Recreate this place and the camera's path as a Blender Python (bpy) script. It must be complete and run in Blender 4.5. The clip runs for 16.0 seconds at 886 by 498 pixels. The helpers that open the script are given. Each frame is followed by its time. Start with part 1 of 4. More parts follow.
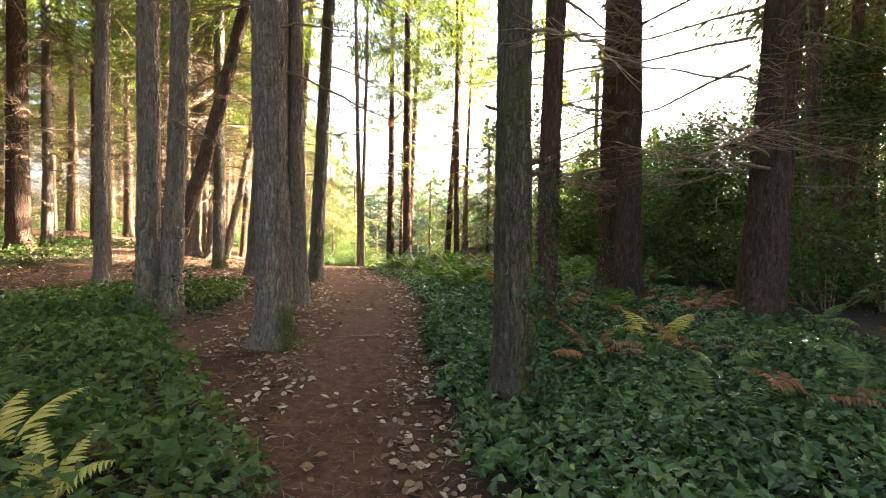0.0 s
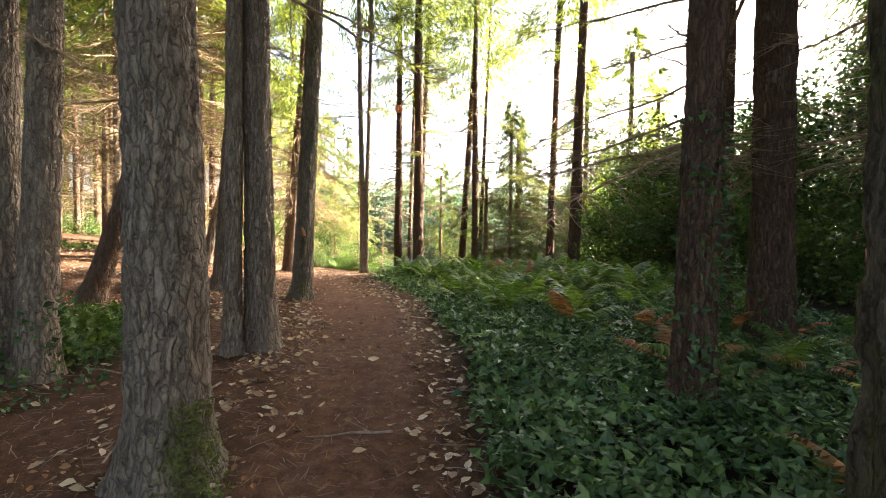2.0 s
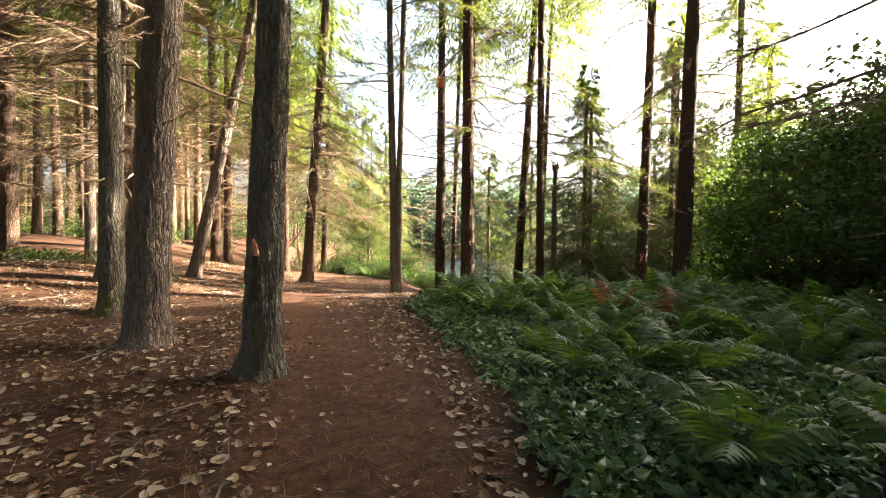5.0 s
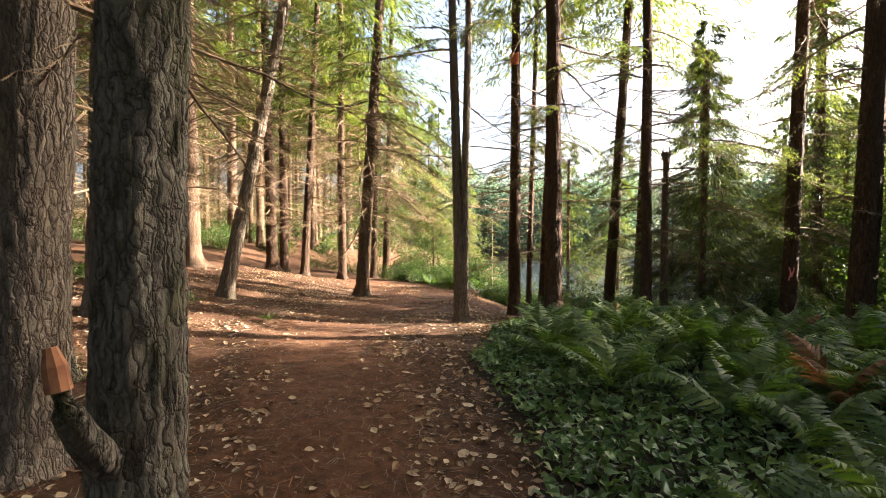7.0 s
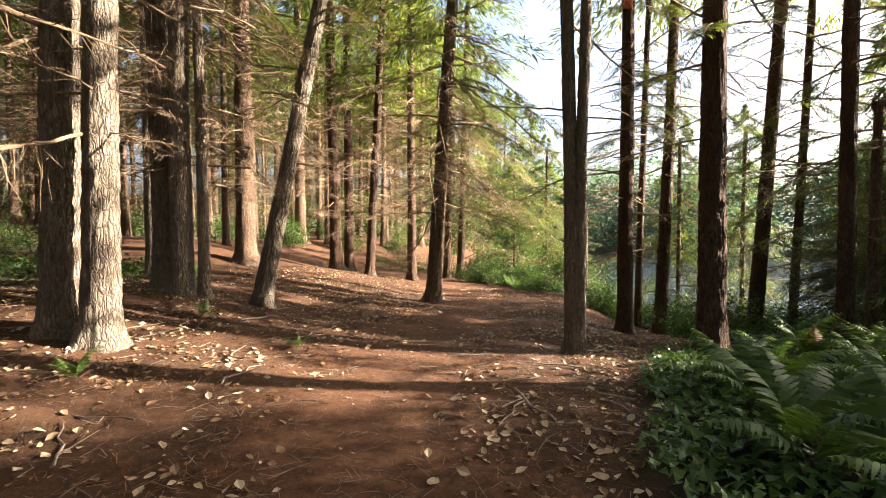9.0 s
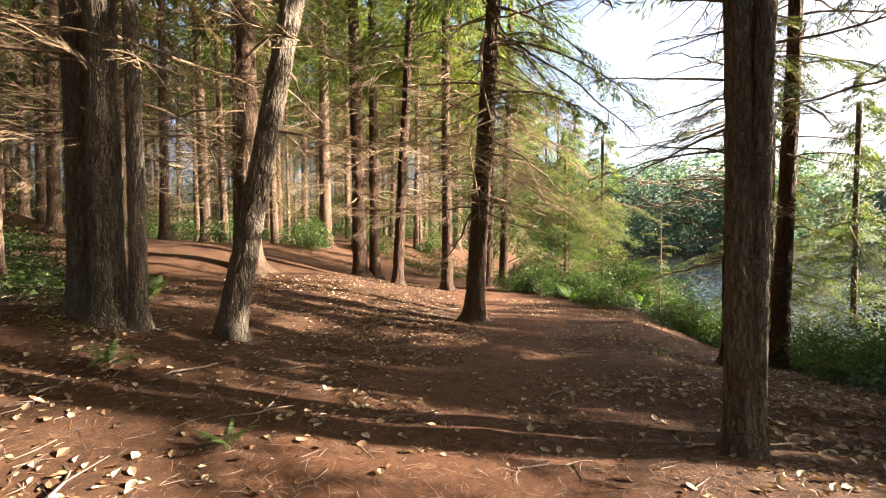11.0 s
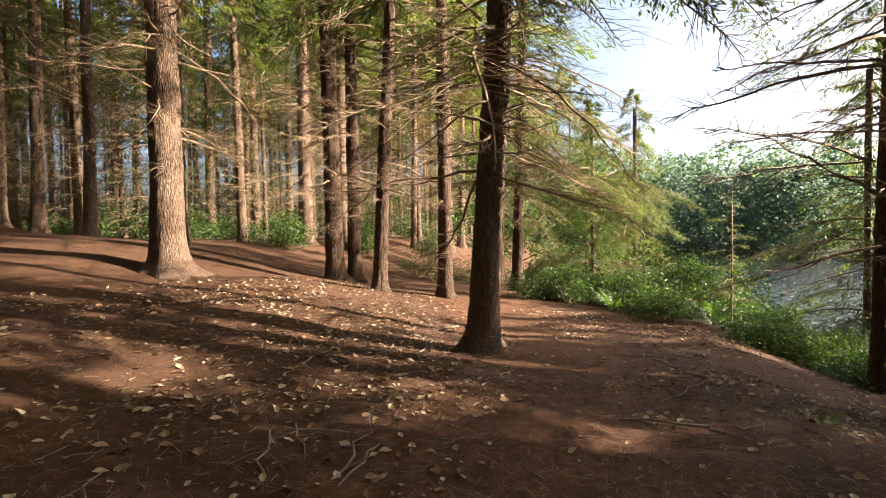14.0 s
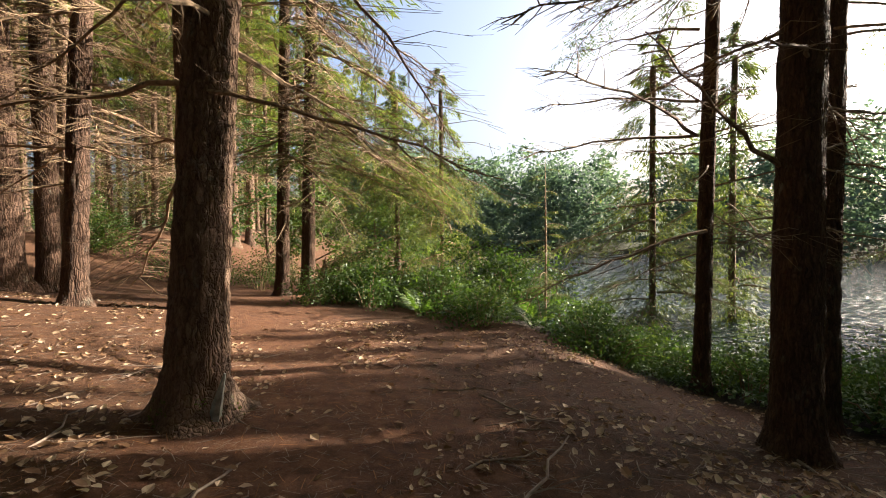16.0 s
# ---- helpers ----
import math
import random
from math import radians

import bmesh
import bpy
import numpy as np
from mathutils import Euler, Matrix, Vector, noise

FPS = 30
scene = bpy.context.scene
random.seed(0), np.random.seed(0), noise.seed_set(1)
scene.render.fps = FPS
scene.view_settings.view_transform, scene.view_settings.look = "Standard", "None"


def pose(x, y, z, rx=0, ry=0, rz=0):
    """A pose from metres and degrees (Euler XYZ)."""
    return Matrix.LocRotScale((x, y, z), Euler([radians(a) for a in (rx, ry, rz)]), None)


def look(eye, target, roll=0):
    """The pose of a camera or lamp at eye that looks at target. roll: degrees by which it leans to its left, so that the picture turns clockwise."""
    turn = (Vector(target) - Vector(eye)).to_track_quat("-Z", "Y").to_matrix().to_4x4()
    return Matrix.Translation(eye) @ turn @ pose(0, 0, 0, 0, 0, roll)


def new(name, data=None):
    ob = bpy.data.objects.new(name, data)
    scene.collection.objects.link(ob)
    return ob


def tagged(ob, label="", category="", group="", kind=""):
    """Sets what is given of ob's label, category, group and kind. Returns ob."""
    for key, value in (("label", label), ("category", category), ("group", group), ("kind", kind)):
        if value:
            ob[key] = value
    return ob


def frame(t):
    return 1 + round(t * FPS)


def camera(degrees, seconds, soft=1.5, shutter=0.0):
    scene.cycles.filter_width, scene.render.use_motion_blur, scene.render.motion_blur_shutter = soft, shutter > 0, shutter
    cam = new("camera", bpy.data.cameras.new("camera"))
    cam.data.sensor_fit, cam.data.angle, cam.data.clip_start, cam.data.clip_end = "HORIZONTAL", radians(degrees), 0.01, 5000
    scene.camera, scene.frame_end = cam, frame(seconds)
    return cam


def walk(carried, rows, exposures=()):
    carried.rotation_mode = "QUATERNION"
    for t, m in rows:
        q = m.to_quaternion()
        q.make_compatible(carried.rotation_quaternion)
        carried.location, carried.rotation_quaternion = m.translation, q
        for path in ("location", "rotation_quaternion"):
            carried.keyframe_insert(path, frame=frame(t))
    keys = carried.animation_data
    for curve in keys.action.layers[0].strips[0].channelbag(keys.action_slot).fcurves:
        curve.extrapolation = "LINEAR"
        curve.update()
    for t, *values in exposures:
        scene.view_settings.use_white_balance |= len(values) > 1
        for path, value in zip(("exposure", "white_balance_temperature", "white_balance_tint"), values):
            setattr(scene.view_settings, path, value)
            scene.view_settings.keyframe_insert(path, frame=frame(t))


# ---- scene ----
cam = camera(84.1, 16.0, 1.0)
METRES, EYE, TILT, LEAN, TURN = 24.0, 1.45, -1.5, -0.8, 0.0
ROWS = [
    (0.0, 0.0, 0.0, 0.0, -0.0, 0.0, -0.0),
    (0.5, -0.0048, 0.0319, 0.0009, 0.27, 0.11, -0.17),
    (1.0, -0.0109, 0.0647, 0.0021, 0.41, -0.03, -0.06),
    (1.5, -0.0135, 0.0977, 0.0047, 0.47, -0.03, 0.13),
    (2.0, -0.0191, 0.1314, 0.0057, 0.61, -0.08, 0.01),
    (2.5, -0.0221, 0.163, 0.0081, 0.8, 0.01, 0.01),
    (3.0, -0.0266, 0.1955, 0.0071, 1.29, -0.03, 0.02),
    (3.5, -0.0303, 0.2278, 0.0083, 3.14, 0.04, 0.0),
    (4.0, -0.0348, 0.2599, 0.0091, 3.88, 0.0, -0.1),
    (6.5, -0.0541, 0.4156, 0.0337, 10.53, -0.69, 0.51),
    (7.0, -0.0616, 0.4445, 0.0342, 13.29, -0.64, 0.4),
    (7.5, -0.0734, 0.4734, 0.033, 15.94, -0.74, 0.31),
    (8.0, -0.0857, 0.5038, 0.0321, 18.6, -0.7, 0.27),
    (8.5, -0.0971, 0.5339, 0.032, 21.2, -0.85, 0.37),
    (9.0, -0.1095, 0.565, 0.0314, 21.76, -0.85, 0.38),
    (11.5, -0.177, 0.7057, 0.0316, 26.72, -0.52, 0.4),
    (12.0, -0.1909, 0.7289, 0.0303, 26.97, -0.46, 0.42),
    (12.5, -0.2034, 0.7529, 0.0297, 27.31, -0.38, 0.57),
    (13.0, -0.2124, 0.7786, 0.0284, 27.51, -0.41, 0.71),
    (13.5, -0.2211, 0.8057, 0.0252, 27.33, -0.41, 0.81),
    (14.0, -0.2272, 0.8339, 0.0216, 26.65, -0.3, 0.95),
    (14.5, -0.232, 0.8628, 0.0189, 22.0, -0.36, 1.09),
    (15.0, -0.2358, 0.8928, 0.0177, 15.57, -0.53, 1.14),
    (15.5, -0.2406, 0.9229, 0.0153, 9.92, -0.65, 1.13),
    (16.0, -0.2454, 0.9559, 0.0132, 4.67, -0.77, 1.26),
]
walk(cam, [(t, pose(0, 0, EYE, TILT, LEAN, TURN) @ pose(METRES * x, METRES * y, METRES * z, 90 + pitch, roll, yaw)) for t, x, y, z, yaw, pitch, roll in ROWS],
     ((0.0, 4.95, 6200, 14), (3.0, 4.45, 6150, 13), (4.0, 4.2, 6150, 13), (7.0, 3.65, 6000, 12), (9.0, 3.35, 5950, 11), (12.0, 3.15, 5950, 11), (13.5, 3.0, 5950, 11), (16.0, 2.5, 5950, 11)))

# ---------------------------------------------------------------- light
SUN_AZ, SUN_EL = 66.0, 21.0          # degrees clockwise from +y, and above the horizon
SUN_DIR = Vector((math.sin(radians(SUN_AZ)) * math.cos(radians(SUN_EL)), math.cos(radians(SUN_AZ)) * math.cos(radians(SUN_EL)), math.sin(radians(SUN_EL))))
world = bpy.data.worlds.new("world")
scene.world = world
world.use_nodes = True
wn = world.node_tree
sky = wn.nodes.new("ShaderNodeTexSky")
sky.sky_type, sky.sun_disc = "NISHITA", False
sky.sun_elevation, sky.sun_rotation = radians(SUN_EL), radians(SUN_AZ)
sky.air_density, sky.dust_density, sky.ozone_density = 0.75, 7.0, 0.3
wn.links.new(sky.outputs[0], wn.nodes["Background"].inputs[0])
wn.nodes["Background"].inputs[1].default_value = 0.072
sun = new("sun", bpy.data.lights.new("sun", "SUN"))
sun.data.energy, sun.data.angle, sun.data.color = 5.0, radians(0.5), (1.0, 0.86, 0.66)
sun.matrix_world = look(SUN_DIR * 60, (0, 0, 0))

rng = np.random.default_rng(11)
rnd = random.Random(5)


# ---------------------------------------------------------------- materials
def material(name):
    m = bpy.data.materials.new(name)
    m.use_nodes = True
    t = m.node_tree
    return m, t, t.nodes["Principled BSDF"]


def node(t, kind, **values):
    n = t.nodes.new(kind)
    for key, v in values.items():
        if key == "data_type":
            n.data_type = v
        elif key == "blend_type":
            n.blend_type = v
        elif key == "operation":
            n.operation = v
        elif key == "feature":
            n.feature = v
        elif key == "attribute_name":
            n.attribute_name = v
        else:
            n.inputs[key].default_value = v
    return n


def coords(t, scale, space="Object"):
    c = t.nodes.new("ShaderNodeTexCoord")
    m = node(t, "ShaderNodeMapping", Scale=scale)
    t.links.new(c.outputs[space], m.inputs[0])
    return m.outputs[0]


def noise_tex(t, vec, scale, detail=5.0, rough=0.6, distort=0.0):
    n = node(t, "ShaderNodeTexNoise", Scale=scale, Detail=detail, Roughness=rough, Distortion=distort)
    t.links.new(vec, n.inputs["Vector"])
    return n.outputs["Fac"]


def ramp(t, fac, stops):
    r = t.nodes.new("ShaderNodeValToRGB")
    e = r.color_ramp.elements
    while len(e) < len(stops):
        e.new(0.5)
    for k, (p, c) in enumerate(stops):
        e[k].position, e[k].color = p, (*c, 1.0)
    t.links.new(fac, r.inputs[0])
    return r.outputs[0]


def mix(t, fac, a, b, kind="MIX"):
    n = t.nodes.new("ShaderNodeMixRGB")
    n.blend_type = kind
    for slot, v in ((0, fac), (1, a), (2, b)):
        if isinstance(v, (int, float)):
            n.inputs[slot].default_value = v
        elif isinstance(v, tuple):
            n.inputs[slot].default_value = (*v, 1.0)
        else:
            t.links.new(v, n.inputs[slot])
    return n.outputs[0]


def bump(t, bsdf, height, strength, distance=0.02):
    b = node(t, "ShaderNodeBump", Strength=strength, Distance=distance)
    t.links.new(height, b.inputs["Height"])
    t.links.new(b.outputs[0], bsdf.inputs["Normal"])


def bark(name, dark, mid, pale, moss=0.0):
    """Conifer bark: upright plates parted by dark furrows, flaking and grained."""
    m, t, b = material(name)
    warp = mix(t, 0.06, coords(t, (1, 1, 0.22)), t.nodes.new("ShaderNodeTexNoise").outputs["Color"])
    wn_ = warp.node.inputs[2].links[0].from_node
    t.links.new(coords(t, (1, 1, 0.8)), wn_.inputs["Vector"])
    wn_.inputs["Scale"].default_value, wn_.inputs["Detail"].default_value = 15.0, 4.0
    cells = node(t, "ShaderNodeTexVoronoi", Scale=27.0, feature="DISTANCE_TO_EDGE")
    t.links.new(warp, cells.inputs["Vector"])
    flakes = node(t, "ShaderNodeTexVoronoi", Scale=47.0)
    t.links.new(warp, flakes.inputs["Vector"])
    crack = ramp(t, cells.outputs["Distance"], [(0.0, (0, 0, 0)), (0.08, (0.7, 0.7, 0.7)), (0.25, (1, 1, 1))])
    plates = noise_tex(t, coords(t, (1, 1, 0.22)), 20.0, 6.0, 0.65, 0.8)
    fine = noise_tex(t, coords(t, (1, 1, 0.4)), 85.0, 4.0, 0.75)
    large = noise_tex(t, coords(t, (1, 1, 0.5)), 1.7, 4.0, 0.6)
    col = ramp(t, plates, [(0.36, dark), (0.5, mid), (0.66, pale)])
    col = mix(t, 0.4, col, ramp(t, fine, [(0.32, dark), (0.68, pale)]))
    col = mix(t, 0.3, col, ramp(t, flakes.outputs["Color"], [(0.2, dark), (0.8, pale)]))
    info = t.nodes.new("ShaderNodeObjectInfo")
    tint = ramp(t, info.outputs["Random"], [(0.0, tuple(0.75 * c for c in mid)), (1.0, tuple(1.3 * c for c in mid))])
    col = mix(t, ramp(t, large, [(0.38, (0, 0, 0)), (0.7, (0.6, 0.6, 0.6))]), col, tint)
    lichen = ramp(t, noise_tex(t, coords(t, (1, 1, 0.5)), 6.0, 6.0, 0.75), [(0.58, (0, 0, 0)), (0.7, (0.5, 0.5, 0.5))])
    col = mix(t, lichen, col, (0.2, 0.2, 0.155))
    col = mix(t, crack, mix(t, 0.45, col, dark), col)
    if moss:
        mask = ramp(t, noise_tex(t, coords(t, (1, 1, 0.35)), 2.6, 6.0, 0.65), [(0.60 - 0.25 * moss, (0, 0, 0)), (0.72 - 0.2 * moss, (0.85, 0.85, 0.85))])
        col = mix(t, mask, col, ramp(t, fine, [(0.3, (0.03, 0.034, 0.009)), (0.75, (0.11, 0.105, 0.03))]))
    t.links.new(col, b.inputs["Base Color"])
    b.inputs["Roughness"].default_value = 0.92
    b.inputs["Specular IOR Level"].default_value = 0.2
    bump(t, b, mix(t, 0.45, mix(t, 0.4, plates, fine), crack), 1.0, 0.06)
    return m


BARK = {
    "grey": bark("bark_grey", (0.05, 0.035, 0.025), (0.18, 0.137, 0.1), (0.34, 0.275, 0.2)),
    "brown": bark("bark_brown", (0.032, 0.017, 0.01), (0.13, 0.078, 0.05), (0.26, 0.175, 0.115)),
    # dark red-brown bark; its colour also stands in for shade on some trunks
    "dark": bark("bark_dark_and_shaded", (0.018, 0.01, 0.006), (0.075, 0.041, 0.026), (0.17, 0.105, 0.068)),
    "lichen": bark("bark_lichen", (0.04, 0.032, 0.022), (0.15, 0.122, 0.09), (0.31, 0.27, 0.2), 0.32),
    "mossy": bark("bark_mossy", (0.024, 0.017, 0.011), (0.085, 0.062, 0.04), (0.17, 0.135, 0.095), 0.55),
}


def twig_material(name, a, b_):
    m, t, b = material(name)
    col = ramp(t, noise_tex(t, coords(t, (1, 1, 1)), 14.0, 4.0), [(0.3, a), (0.7, b_)])
    t.links.new(col, b.inputs["Base Color"])
    b.inputs["Roughness"].default_value = 0.9
    return m


TWIG = twig_material("dead_twig", (0.085, 0.054, 0.032), (0.27, 0.178, 0.095))
STICK = twig_material("ground_twig", (0.10, 0.07, 0.05), (0.26, 0.19, 0.14))
HEARTWOOD = twig_material("broken_wood", (0.19, 0.07, 0.03), (0.36, 0.16, 0.07))
PALEWOOD = twig_material("weathered_wood", (0.12, 0.125, 0.1), (0.3, 0.31, 0.26))


def leaf_material(name, stops, trans, rough=0.5, glow=0.35, spread=3.0, spec=0.3):
    """A thin leaf: colour by leaf and by clump; part of the light goes through it."""
    m, t, b = material(name)
    geo = t.nodes.new("ShaderNodeNewGeometry")
    clump = noise_tex(t, coords(t, (1, 1, 1)), spread, 3.0)
    info = t.nodes.new("ShaderNodeObjectInfo")
    f = mix(t, 0.5, geo.outputs["Random Per Island"], clump)
    f = mix(t, 0.25, f, info.outputs["Random"])
    col = ramp(t, f, stops)
    t.links.new(col, b.inputs["Base Color"])
    b.inputs["Roughness"].default_value = rough
    b.inputs["Specular IOR Level"].default_value = spec
    tr = t.nodes.new("ShaderNodeBsdfTranslucent")
    t.links.new(mix(t, 1.0, col, trans, "MULTIPLY"), tr.inputs[0])
    ms = node(t, "ShaderNodeMixShader")
    ms.inputs[0].default_value = glow
    t.links.new(b.outputs[0], ms.inputs[1])
    t.links.new(tr.outputs[0], ms.inputs[2])
    t.links.new(ms.outputs[0], t.nodes["Material Output"].inputs[0])
    return m


NEEDLE = leaf_material("needles", [(0.25, (0.038, 0.053, 0.018)), (0.5, (0.085, 0.104, 0.029)), (0.78, (0.17, 0.172, 0.052))], (1.7, 1.8, 0.8), 0.55, 0.45)
NEEDLE_DRY = leaf_material("dry_needles", [(0.25, (0.08, 0.06, 0.028)), (0.55, (0.16, 0.125, 0.06)), (0.8, (0.2, 0.18, 0.085))], (1.5, 1.3, 0.8), 0.7, 0.4)
# paler and bluer than the near needles, so the colour itself carries the haze
NEEDLE_FAR_HAZE = leaf_material("far_needles_haze", [(0.25, (0.065, 0.1, 0.078)), (0.5, (0.11, 0.155, 0.105)), (0.8, (0.19, 0.23, 0.13))], (1.3, 1.4, 0.9), 0.6, 0.4, 0.25)
BROADLEAF = leaf_material("green_leaf", [(0.22, (0.022, 0.044, 0.011)), (0.5, (0.054, 0.09, 0.022)), (0.8, (0.1, 0.13, 0.035))], (1.25, 1.4, 0.5), 0.5, 0.45, 0.8)
IVY = leaf_material("ivy_leaf", [(0.25, (0.022, 0.045, 0.013)), (0.52, (0.058, 0.103, 0.028)), (0.8, (0.15, 0.195, 0.062))], (1.3, 1.6, 0.6), 0.45, 0.2, 1.2, 0.35)
FERN = leaf_material("fern_green", [(0.2, (0.032, 0.058, 0.015)), (0.5, (0.072, 0.112, 0.025)), (0.85, (0.16, 0.19, 0.045))], (1.6, 1.8, 0.6), 0.55, 0.4, 0.9)
FERN_DEAD = leaf_material("fern_brown", [(0.2, (0.09, 0.04, 0.018)), (0.5, (0.19, 0.09, 0.035)), (0.85, (0.3, 0.17, 0.06))], (1.5, 1.2, 0.7), 0.7, 0.35, 1.5)
FERN_YELLOW = leaf_material("fern_yellow", [(0.2, (0.24, 0.2, 0.04)), (0.5, (0.36, 0.31, 0.07)), (0.85, (0.42, 0.4, 0.12))], (1.4, 1.4, 0.6), 0.55, 0.4, 1.5)
DEADLEAF = leaf_material("fallen_leaf", [(0.15, (0.09, 0.042, 0.02)), (0.42, (0.21, 0.125, 0.066)), (0.6, (0.42, 0.32, 0.21)), (0.85, (0.6, 0.52, 0.39))], (1.1, 0.9, 0.6), 0.7, 0.15, 2.0)
MOSS = leaf_material("moss", [(0.25, (0.05, 0.06, 0.012)), (0.6, (0.11, 0.12, 0.025)), (0.85, (0.19, 0.19, 0.05))], (1.3, 1.4, 0.5), 0.8, 0.2)


def ground_material():
    m, t, b = material("forest_floor")
    at = node(t, "ShaderNodeAttribute", attribute_name="zone")
    sep = t.nodes.new("ShaderNodeSeparateColor")
    t.links.new(at.outputs["Color"], sep.inputs[0])
    v = coords(t, (1, 1, 1))
    large, mid, fine = noise_tex(t, v, 0.9, 4.0), noise_tex(t, v, 9.0, 6.0, 0.7), noise_tex(t, v, 70.0, 5.0, 0.75)
    fibre = noise_tex(t, coords(t, (1, 0.25, 1)), 120.0, 4.0, 0.7, 1.5)
    litter = ramp(t, mix(t, 0.5, mid, fine), [(0.34, (0.0136, 0.0068, 0.0034)), (0.5, (0.062, 0.027, 0.0112)), (0.66, (0.138, 0.069, 0.032))])
    litter = mix(t, ramp(t, large, [(0.4, (0, 0, 0)), (0.65, (0.6, 0.6, 0.6))]), litter, ramp(t, fibre, [(0.35, (0.0286, 0.0122, 0.0061)), (0.65, (0.1156, 0.053, 0.0245))]))
    path = ramp(t, mix(t, 0.4, mid, fine), [(0.34, (0.033, 0.0135, 0.0062)), (0.5, (0.09, 0.038, 0.0165)), (0.68, (0.155, 0.076, 0.037))])
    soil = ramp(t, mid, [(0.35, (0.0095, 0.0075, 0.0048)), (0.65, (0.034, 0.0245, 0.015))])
    edge = t.nodes.new("ShaderNodeMath")
    edge.operation = "MULTIPLY_ADD"
    t.links.new(mid, edge.inputs[0])
    edge.inputs[1].default_value = 0.7
    t.links.new(sep.outputs[0], edge.inputs[2])
    pm = ramp(t, edge.outputs[0], [(0.65, (0, 0, 0)), (1.0, (1, 1, 1))])
    col = mix(t, pm, litter, path)
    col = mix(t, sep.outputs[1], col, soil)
    col = mix(t, sep.outputs[2], col, ramp(t, mid, [(0.35, (0.017, 0.0238, 0.0082)), (0.65, (0.0408, 0.051, 0.017))]))
    t.links.new(col, b.inputs["Base Color"])
    b.inputs["Roughness"].default_value = 0.95
    b.inputs["Specular IOR Level"].default_value = 0.2
    bump(t, b, mix(t, 0.5, mix(t, 0.5, mid, fine), fibre), 1.0, 0.035)
    return m


GROUND = ground_material()


def water_material():
    m, t, b = material("lake_water")
    b.inputs["Base Color"].default_value = (0.03, 0.045, 0.04, 1)
    b.inputs["Roughness"].default_value = 0.03
    b.inputs["IOR"].default_value = 1.33
    b.inputs["Specular IOR Level"].default_value = 0.8
    v = coords(t, (1, 1.4, 1))
    h = mix(t, 0.5, noise_tex(t, v, 0.8, 2.0, 0.55, 0.8), noise_tex(t, v, 2.6, 2.0, 0.5))
    bump(t, b, h, 1.0, 0.9)
    return m


WATER = water_material()


def plain(name, colour, rough=0.6):
    m, t, b = material(name)
    v = noise_tex(t, coords(t, (1, 1, 1)), 30.0, 4.0)
    t.links.new(mix(t, ramp(t, v, [(0.3, (0, 0, 0)), (0.7, (1, 1, 1))]), tuple(0.75 * c for c in colour), colour), b.inputs["Base Color"])
    b.inputs["Roughness"].default_value = rough
    return m


ORANGE = plain("orange_patch", (0.62, 0.14, 0.05))
RIBBON = plain("pink_ribbon", (0.75, 0.25, 0.22))


# ---------------------------------------------------------------- mesh helpers
def mesh(name, verts, faces, mat, smooth=False):
    me = bpy.data.meshes.new(name)
    me.from_pydata([tuple(v) for v in verts], [], [tuple(f) for f in faces])
    me.materials.append(mat)
    if smooth:
        me.polygons.foreach_set("use_smooth", [True] * len(me.polygons))
    me.update()
    return me


def part(name, me, parent, m=None, label=""):
    ob = new(name, me)
    ob.parent = parent
    if m is not None:
        ob.matrix_basis = m
    return tagged(ob, label)


def thing(name, x, y, z, label, category, group=""):
    ob = new(name)
    ob.location = (x, y, z)
    ob.empty_display_size = 0.2
    return tagged(ob, label, category, group)


def ss(a, b, v):
    u = np.clip((np.asarray(v, float) - a) / (b - a), 0, 1)
    return u * u * (3 - 2 * u)


def hash01(ix, iy, seed):
    h = (ix.astype(np.int64) * 374761393 + iy.astype(np.int64) * 668265263 + seed * 974711) & 0x7FFFFFFF
    h = ((h ^ (h >> 13)) * 1274126177) & 0x7FFFFFFF
    return ((h ^ (h >> 16)) & 0xFFFF) / 65535.0


def vnoise(x, y, seed=0, wrap=0):
    """Value noise in 0..1 on a unit lattice, periodic in x with the period wrap."""
    x, y = np.asarray(x, float), np.asarray(y, float)
    ix, iy = np.floor(x), np.floor(y)
    fx, fy = x - ix, y - iy
    fx, fy = fx * fx * (3 - 2 * fx), fy * fy * (3 - 2 * fy)
    x0, x1 = (ix % wrap, (ix + 1) % wrap) if wrap else (ix, ix + 1)
    a, b = hash01(x0, iy, seed), hash01(x1, iy, seed)
    c, d = hash01(x0, iy + 1, seed), hash01(x1, iy + 1, seed)
    return (a * (1 - fx) + b * fx) * (1 - fy) + (c * (1 - fx) + d * fx) * fy


def fbm(x, y, seed=0, octaves=4):
    s, a = 0, 0.5
    for k in range(octaves):
        s = s + a * vnoise(np.asarray(x) * 2 ** k, np.asarray(y) * 2 ** k, seed + k)
        a *= 0.5
    return s / (1 - 0.5 ** octaves)


# ---------------------------------------------------------------- the lie of the land
LAKE_Z = -1.8
PATH_Y = (-6, 0, 4, 8, 10, 13.6, 17, 20, 23, 27, 34)
PATH_X = (0.3, -0.2, -0.75, -1.2, -1.5, -2.9, -4.6, -5.6, -6.2, -7.0, -11.5)


def path_x(y):
    return np.interp(y, PATH_Y, PATH_X)


def right_edge(y):
    """The edge between the trodden floor and the plants to its right."""
    return np.interp(y, (-6, 3, 8, 12, 17, 21, 24, 28, 30.5, 33), (0.75, 0.05, -0.45, -0.95, -2.75, -2.6, -1.5, -1.7, -3.0, -7.0))


